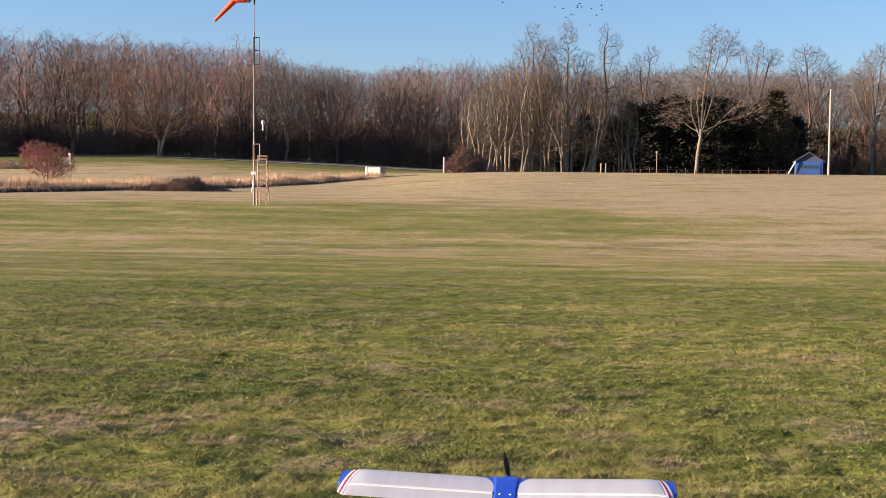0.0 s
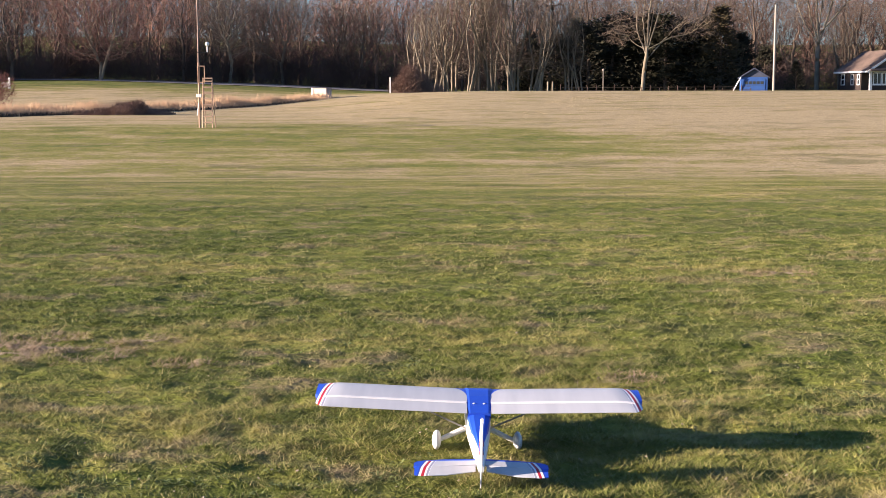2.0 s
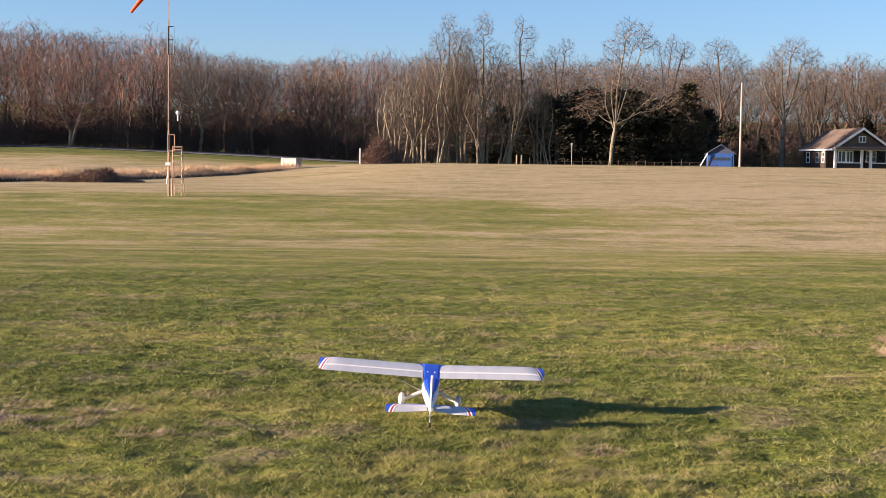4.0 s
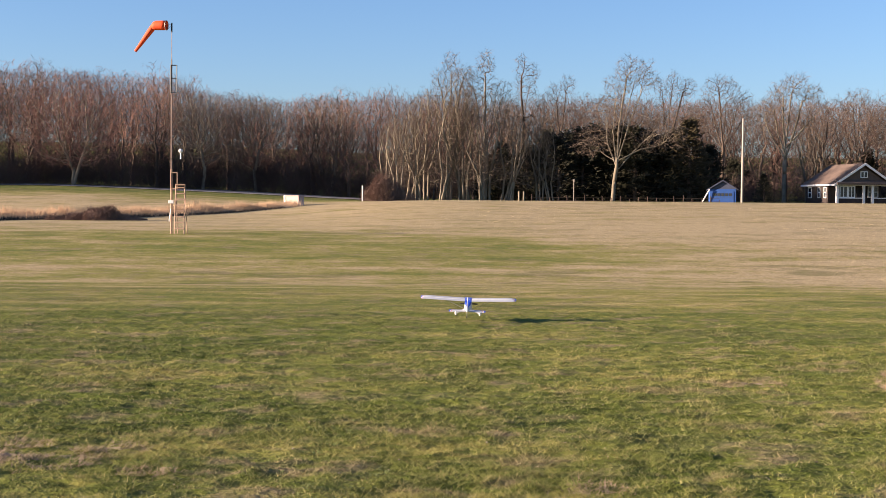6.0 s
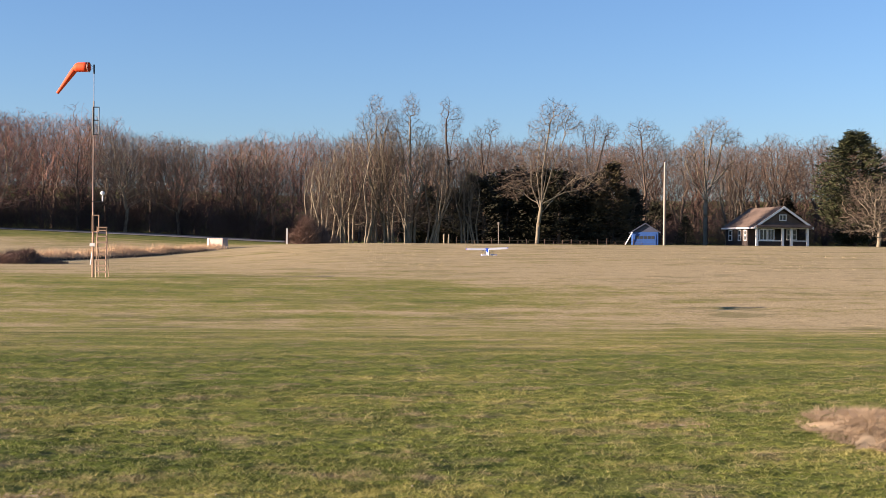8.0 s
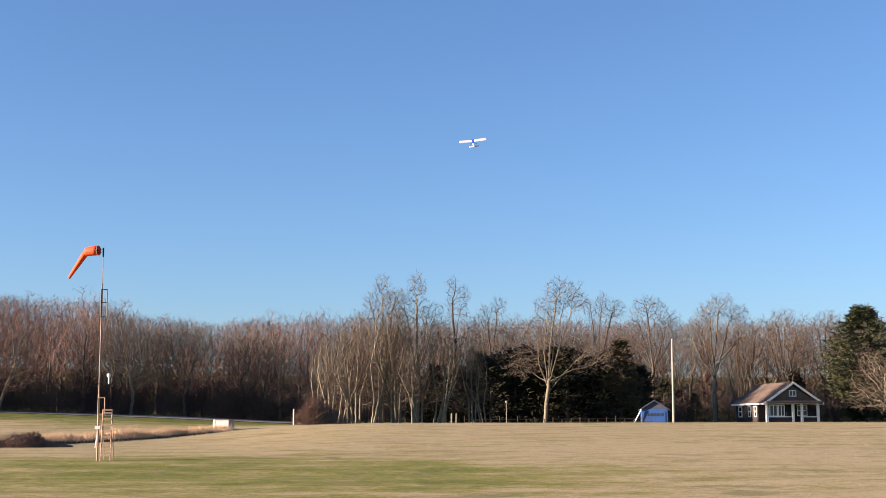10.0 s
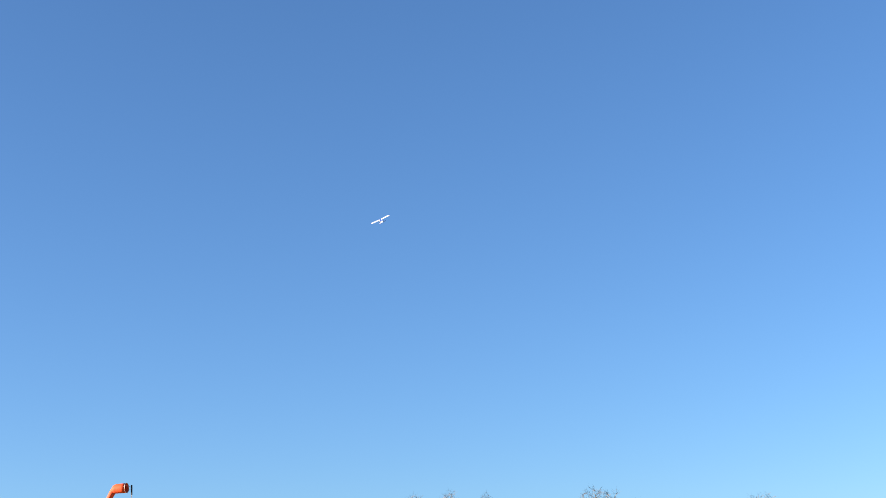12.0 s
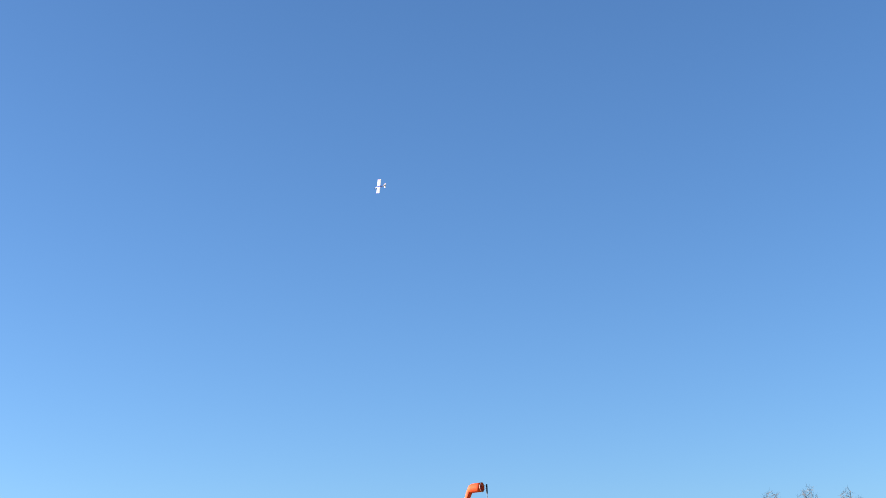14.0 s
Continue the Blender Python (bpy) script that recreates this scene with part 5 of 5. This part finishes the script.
def build_litter():
    """Pale dead leaves and seed heads scattered over the lawn."""
    rng = random.Random(14)
    verts, faces = [], []
    for i in range(650):
        y = 4.2 + 16 * rng.random() ** 1.3
        x = rng.uniform(-0.42, 0.42) * y
        z = ground_z(x, y) + 0.012
        t, r = rng.uniform(0, 6.28), rng.uniform(0.004, 0.012)
        c = Vector((x, y, z))
        a = Vector((math.cos(t), math.sin(t), rng.uniform(-0.2, 0.5))) * r
        b = Vector((-math.sin(t), math.cos(t), rng.uniform(-0.3, 0.6))) * r * 0.7
        q = len(verts)
        verts.extend((c - a, c - b, c + a, c + b, c + Vector((0, 0, r * 0.5))))
        faces.extend(((q, q + 1, q + 4), (q + 1, q + 2, q + 4), (q + 2, q + 3, q + 4), (q + 3, q, q + 4)))
    tagged(raw("leaf_litter", verts, faces, LITTER), "pale dead leaves scattered on the lawn", "dead leaves", kind="stuff")


def build_weeds():
    """Low rosettes of broad leaves and coarse tufts between the blades."""
    rng = random.Random(19)
    verts, faces = [], []
    for i in range(4200):
        y = 4.0 + 19 * rng.random() ** 1.25
        x = rng.uniform(-0.4, 0.4) * y
        if noise.noise(Vector((x * 0.9, y * 0.9, 8))) + 0.5 * noise.noise(Vector((x * 3, y * 3, 2))) < 0.12:
            continue
        z = ground_z(x, y)
        size = rng.uniform(0.5, 1.2)
        for k in range(rng.randrange(6, 11)):
            t = rng.uniform(0, 6.283)
            out, side = Vector((math.cos(t), math.sin(t), 0)), Vector((-math.sin(t), math.cos(t), 0))
            n, w, up = size * rng.uniform(0.02, 0.042), size * rng.uniform(0.003, 0.006), rng.uniform(0.15, 0.8)
            o = Vector((x, y, z)) + out * 0.01
            m = o + out * n * 0.55 + Vector((0, 0, n * up * 0.8))
            e = o + out * n + Vector((0, 0, n * up * 0.7))
            q = len(verts)
            verts.extend((o, m - side * w, e, m + side * w))
            faces.append((q, q + 1, q + 2, q + 3))
    tagged(raw("lawn_weeds", verts, faces, WEED), "low green broad-leaved weeds among the grass", "weeds", kind="stuff")


def lattice_noise(rs, x, y, cell):
    g = rs.rand(256, 256)
    u, v = x / cell + 100, y / cell + 100
    i, j = np.floor(u).astype(int), np.floor(v).astype(int)
    fu, fv = u - i, v - j
    fu, fv = fu * fu * (3 - 2 * fu), fv * fv * (3 - 2 * fv)
    i, j = i % 255, j % 255
    return g[i, j] * (1 - fu) * (1 - fv) + g[i + 1, j] * fu * (1 - fv) + g[i, j + 1] * (1 - fu) * fv + g[i + 1, j + 1] * fu * fv


def build_grass():
    rs = np.random.RandomState(4)
    zones = [(3.85, 9.0, 4.0, 360000, 0.024, 0.0021), (9.0, 16.0, 6.8, 290000, 0.022, 0.0032), (16.0, 30.0, 11.5, 170000, 0.018, 0.0052), (30.0, 68.0, 25.0, 110000, 0.011, 0.009), (68.0, 119.0, 44.0, 80000, 0.020, 0.012)]
    for y0, y1, half, n, h, w in zones:
        lap = 0.0 if y0 < 4 else 0.22
        y = y0 * (1 - lap) + (y1 * 1.22 - y0 * (1 - lap)) * rs.rand(n)
        fade = np.clip((y - y0 * (1 - lap)) / max(1e-3, 2 * lap * y0), 0, 1) if lap else np.ones(n)
        fade = fade * np.clip((y1 * 1.22 - y) / (0.44 * y1), 0, 1)
        y = np.where(y1 > 118, np.minimum(y, 119 - 30 * rs.rand(n)), y)
        x = (rs.rand(n) * 2 - 1) * half * (0.45 + 0.55 * y / y1)
        a = lattice_noise(rs, x, y, 0.22 * (1 if y0 < 16 else 2.5))
        b = lattice_noise(rs, x, y, 0.9 * (1 if y0 < 16 else 2.5))
        clear = (y > 76) & (x / y < -0.08)
        keep = ~clear & (rs.rand(n) < fade) & (rs.rand(n) < 0.35 + 1.0 * np.clip(a * 0.6 + b * 0.6 - 0.2, 0, 1))
        x, y, a, b = x[keep], y[keep], a[keep], b[keep]
        n = len(x)
        z = np.array([ground_z(float(p), float(q)) for p, q in zip(x, y)])
        hh = h * (0.45 + 0.9 * rs.rand(n)) * (0.55 + 0.9 * a * b * 1.6)
        t = rs.rand(n) * 2 * np.pi
        lean = (0.6 + rs.rand(n) * 2.4) if y0 < 16 else (1.5 + rs.rand(n) * 3.5)
        az = rs.rand(n) * 2 * np.pi
        ww = w * (0.6 + 0.8 * rs.rand(n))
        co = np.empty((n, 3, 3), np.float32)
        co[:, 0, 0], co[:, 0, 1], co[:, 0, 2] = x - np.cos(t) * ww, y - np.sin(t) * ww, z - 0.004
        co[:, 1, 0], co[:, 1, 1], co[:, 1, 2] = x + np.cos(t) * ww, y + np.sin(t) * ww, z - 0.004
        co[:, 2, 0], co[:, 2, 1], co[:, 2, 2] = x + np.cos(az) * hh * lean, y + np.sin(az) * hh * lean, z + hh
        # taller clumps that throw long shadows
        nc, per, ch = {3.85: (3200, 26, 0.017), 9.0: (5200, 18, 0.018), 16.0: (2600, 10, 0.016), 30.0: (900, 8, 0.02), 68.0: (900, 8, 0.03)}[y0]
        cy = y0 + (y1 - y0) * rs.rand(nc)
        cx = (rs.rand(nc) * 2 - 1) * half * (0.45 + 0.55 * cy / y1)
        dense = lattice_noise(rs, cx, cy, 1.1)
        ok = rs.rand(nc) < np.clip(dense * 1.8 - 0.35, 0.06, 1)
        cx, cy = cx[ok], cy[ok]
        spread = (0.02 + 0.05 * rs.rand(len(cx))) * (1 if y0 < 9 else 1.3 if y0 < 16 else 1.8)
        bx = (cx[:, None] + rs.randn(len(cx), per) * spread[:, None] * 1.3).ravel()
        by = (cy[:, None] + rs.randn(len(cx), per) * spread[:, None]).ravel()
        bz = np.array([ground_z(float(p), float(q)) for p, q in zip(bx, by)])
        bh = np.repeat(ch * (0.5 + 0.8 * rs.rand(len(cx))), per) * (0.6 + 0.6 * rs.rand(len(bx)))
        bt, ba, bl = rs.rand(len(bx)) * 6.283, rs.rand(len(bx)) * 6.283, 0.4 + rs.rand(len(bx)) * 1.8
        bw = w * (0.9 + 0.8 * rs.rand(len(bx)))
        cc = np.empty((len(bx), 3, 3), np.float32)
        cc[:, 0] = np.stack((bx - np.cos(bt) * bw, by - np.sin(bt) * bw, bz - 0.004), 1)
        cc[:, 1] = np.stack((bx + np.cos(bt) * bw, by + np.sin(bt) * bw, bz - 0.004), 1)
        cc[:, 2] = np.stack((bx + np.cos(ba) * bh * bl, by + np.sin(ba) * bh * bl, bz + bh), 1)
        co = np.concatenate((co, cc))
        n = len(co)
        me = bpy.data.meshes.new("grass")
        me.vertices.add(3 * n)
        me.vertices.foreach_set("co", co.ravel())
        me.loops.add(3 * n)
        me.loops.foreach_set("vertex_index", np.arange(3 * n, dtype=np.int32))
        me.polygons.add(n)
        me.polygons.foreach_set("loop_start", np.arange(0, 3 * n, 3, dtype=np.int32))
        me.update(calc_edges=True)
        me.materials.append(BLADE)
        tagged(new("grass", me), "short green lawn grass mixed with straw blades", "grass", kind="stuff")


build_road()
build_trees()
build_house()
build_garage()
build_small()
build_brush()
build_reeds()
build_bank_shade()
build_dirt()
build_ditch()
build_litter()
build_weeds()
build_grass()
BIRDS = build_birds()


# ---- what moves ----
FLIGHT = [
    (0, -0.009, 5.755, -0.015, -1.2, 3.4, -0.4),
    (0.5, -0.017, 5.803, -0.013, -2.5, 3.5, -0.2),
    (1, -0.014, 5.830, -0.022, 1.4, 3.7, -0.9),
    (1.5, -0.019, 5.878, -0.018, 1.4, 3.0, -1.0),
    (2, -0.011, 5.902, -0.024, 1.3, 2.4, -1.3),
    (2.6, -0.038, 6.084, -0.031, -1.1, 4.5, -0.9),
    (3, -0.036, 6.439, -0.020, -2.8, 4.7, -1.6),
    (3.2, -0.016, 6.760, -0.014, -0.9, 2.1, -0.9),
    (3.5, -0.057, 7.316, -0.012, 3.0, 2.3, -3.9),
    (3.8, -0.117, 8.069, 0.021, -0.1, 2.9, -3.3),
    (4.2, -0.088, 9.145, 0.016, 1.8, 0.9, -1.9),
    (6.3, 0.464, 22.518, -0.166, -4.5, 0.0, -1.5),
    (6.5, 0.870, 24.149, -0.195, -6.5, -0.5, -3.5),
    (6.8, 1.593, 27.339, -0.124, -3.0, -0.5, -1.8),
    (7, 2.080, 29.519, 0.044, -1.0, -0.5, 1.3),
    (7.3, 2.674, 33.360, 0.298, 0.3, 0.5, 3.8),
    (7.5, 2.961, 35.791, 0.337, 0.3, 1.0, 3.9),
    (7.7, 3.284, 39.743, 0.462, 0.3, 3.0, 1.3),
    (9.8, 4.720, 65.436, 14.439, -0.5, 30.0, 10.3),
    (10, 4.501, 67.294, 15.747, -0.3, 30.0, 7.4),
    (10.5, 3.883, 72.962, 19.750, 1.9, 29.0, 5.6),
    (11, 2.855, 80.072, 24.382, 4.0, 28.0, 4.3),
    (11.5, 1.198, 86.460, 28.252, 7.1, 26.9, 19.5),
    (12, -1.370, 90.971, 30.920, 12.9, 24.0, 26.4),
    (12.5, -5.324, 96.150, 34.368, 29.3, 18.3, 50.0),
    (13, -11.359, 99.115, 36.843, 39.0, 15.4, 63.0),
    (13.5, -19.563, 102.710, 39.307, 50.0, 9.7, 71.0),
    (14, -30.362, 107.166, 41.977, 72.0, 0.5, 79.0),
]


SPIN_TRIM = 0.386       # brings the run-up to a whole number of turns


def motions():
    walk(AEROPLANE, [(t, pose(x, y, z) @ pose(0, 0, 0, 0, 0, h) @ pose(0, 0, 0, p, 0, 0) @ pose(0, 0, 0, 0, -b, 0)) for t, x, y, z, h, p, b in FLIGHT])
    # propeller: nearly still at first, then run up to a steady spin
    rows, angle = [], -12.0
    for k in range(421):
        rows.append((k / 30, pose(0, 0.40, 0.158, 0, angle, 0)))
        angle += 0.3 if k < 33 else 4.0 * (k - 33) + SPIN_TRIM if k < 54 else 84.0
    walk(PROPELLER, rows)
    for wheel in WHEELS:
        rows, angle = [], 0.0
        x0 = wheel.location.copy()
        for k in range(0, 421):
            t = k / 30
            rows.append((t, pose(*x0, -angle, 0, 0)))
            angle += 0.0 if t < 2.0 else min(70.0, (t - 2.0) * 35) if t < 6.3 else max(0.0, 60.0 - (t - 6.3) * 20)
        walk(wheel, rows)
    for bird, x, y, z in BIRDS:
        walk(bird, [(0, pose(x, y, z)), (14, pose(x + 168, y, z + 36))])
    top = MAST + Vector((0, 0, 9.31))
    walk(WINDSOCK, [(t, pose(top.x, top.y, top.z, 0, tilt, turn) @ pose(0.14, 0, 0)) for t, turn, tilt in ((0, 174, 0), (3.9, 172, 1), (6.5, 170, -1), (7.5, 169, -1), (9.9, 164, 2), (11.0, 150, 2), (11.6, 160, 0), (12.5, 168, -1), (14, 165, 0))])
    walk(SOCK_TAIL, [(t, pose(0.70, 0, -0.03, 0, a, 0)) for t, a in ((0, 44), (2, 47), (3.9, 49), (6.5, 53), (7.5, 53), (9.9, 52), (11.0, 60), (11.4, 65), (12.0, 58), (14, 66))])


motions()
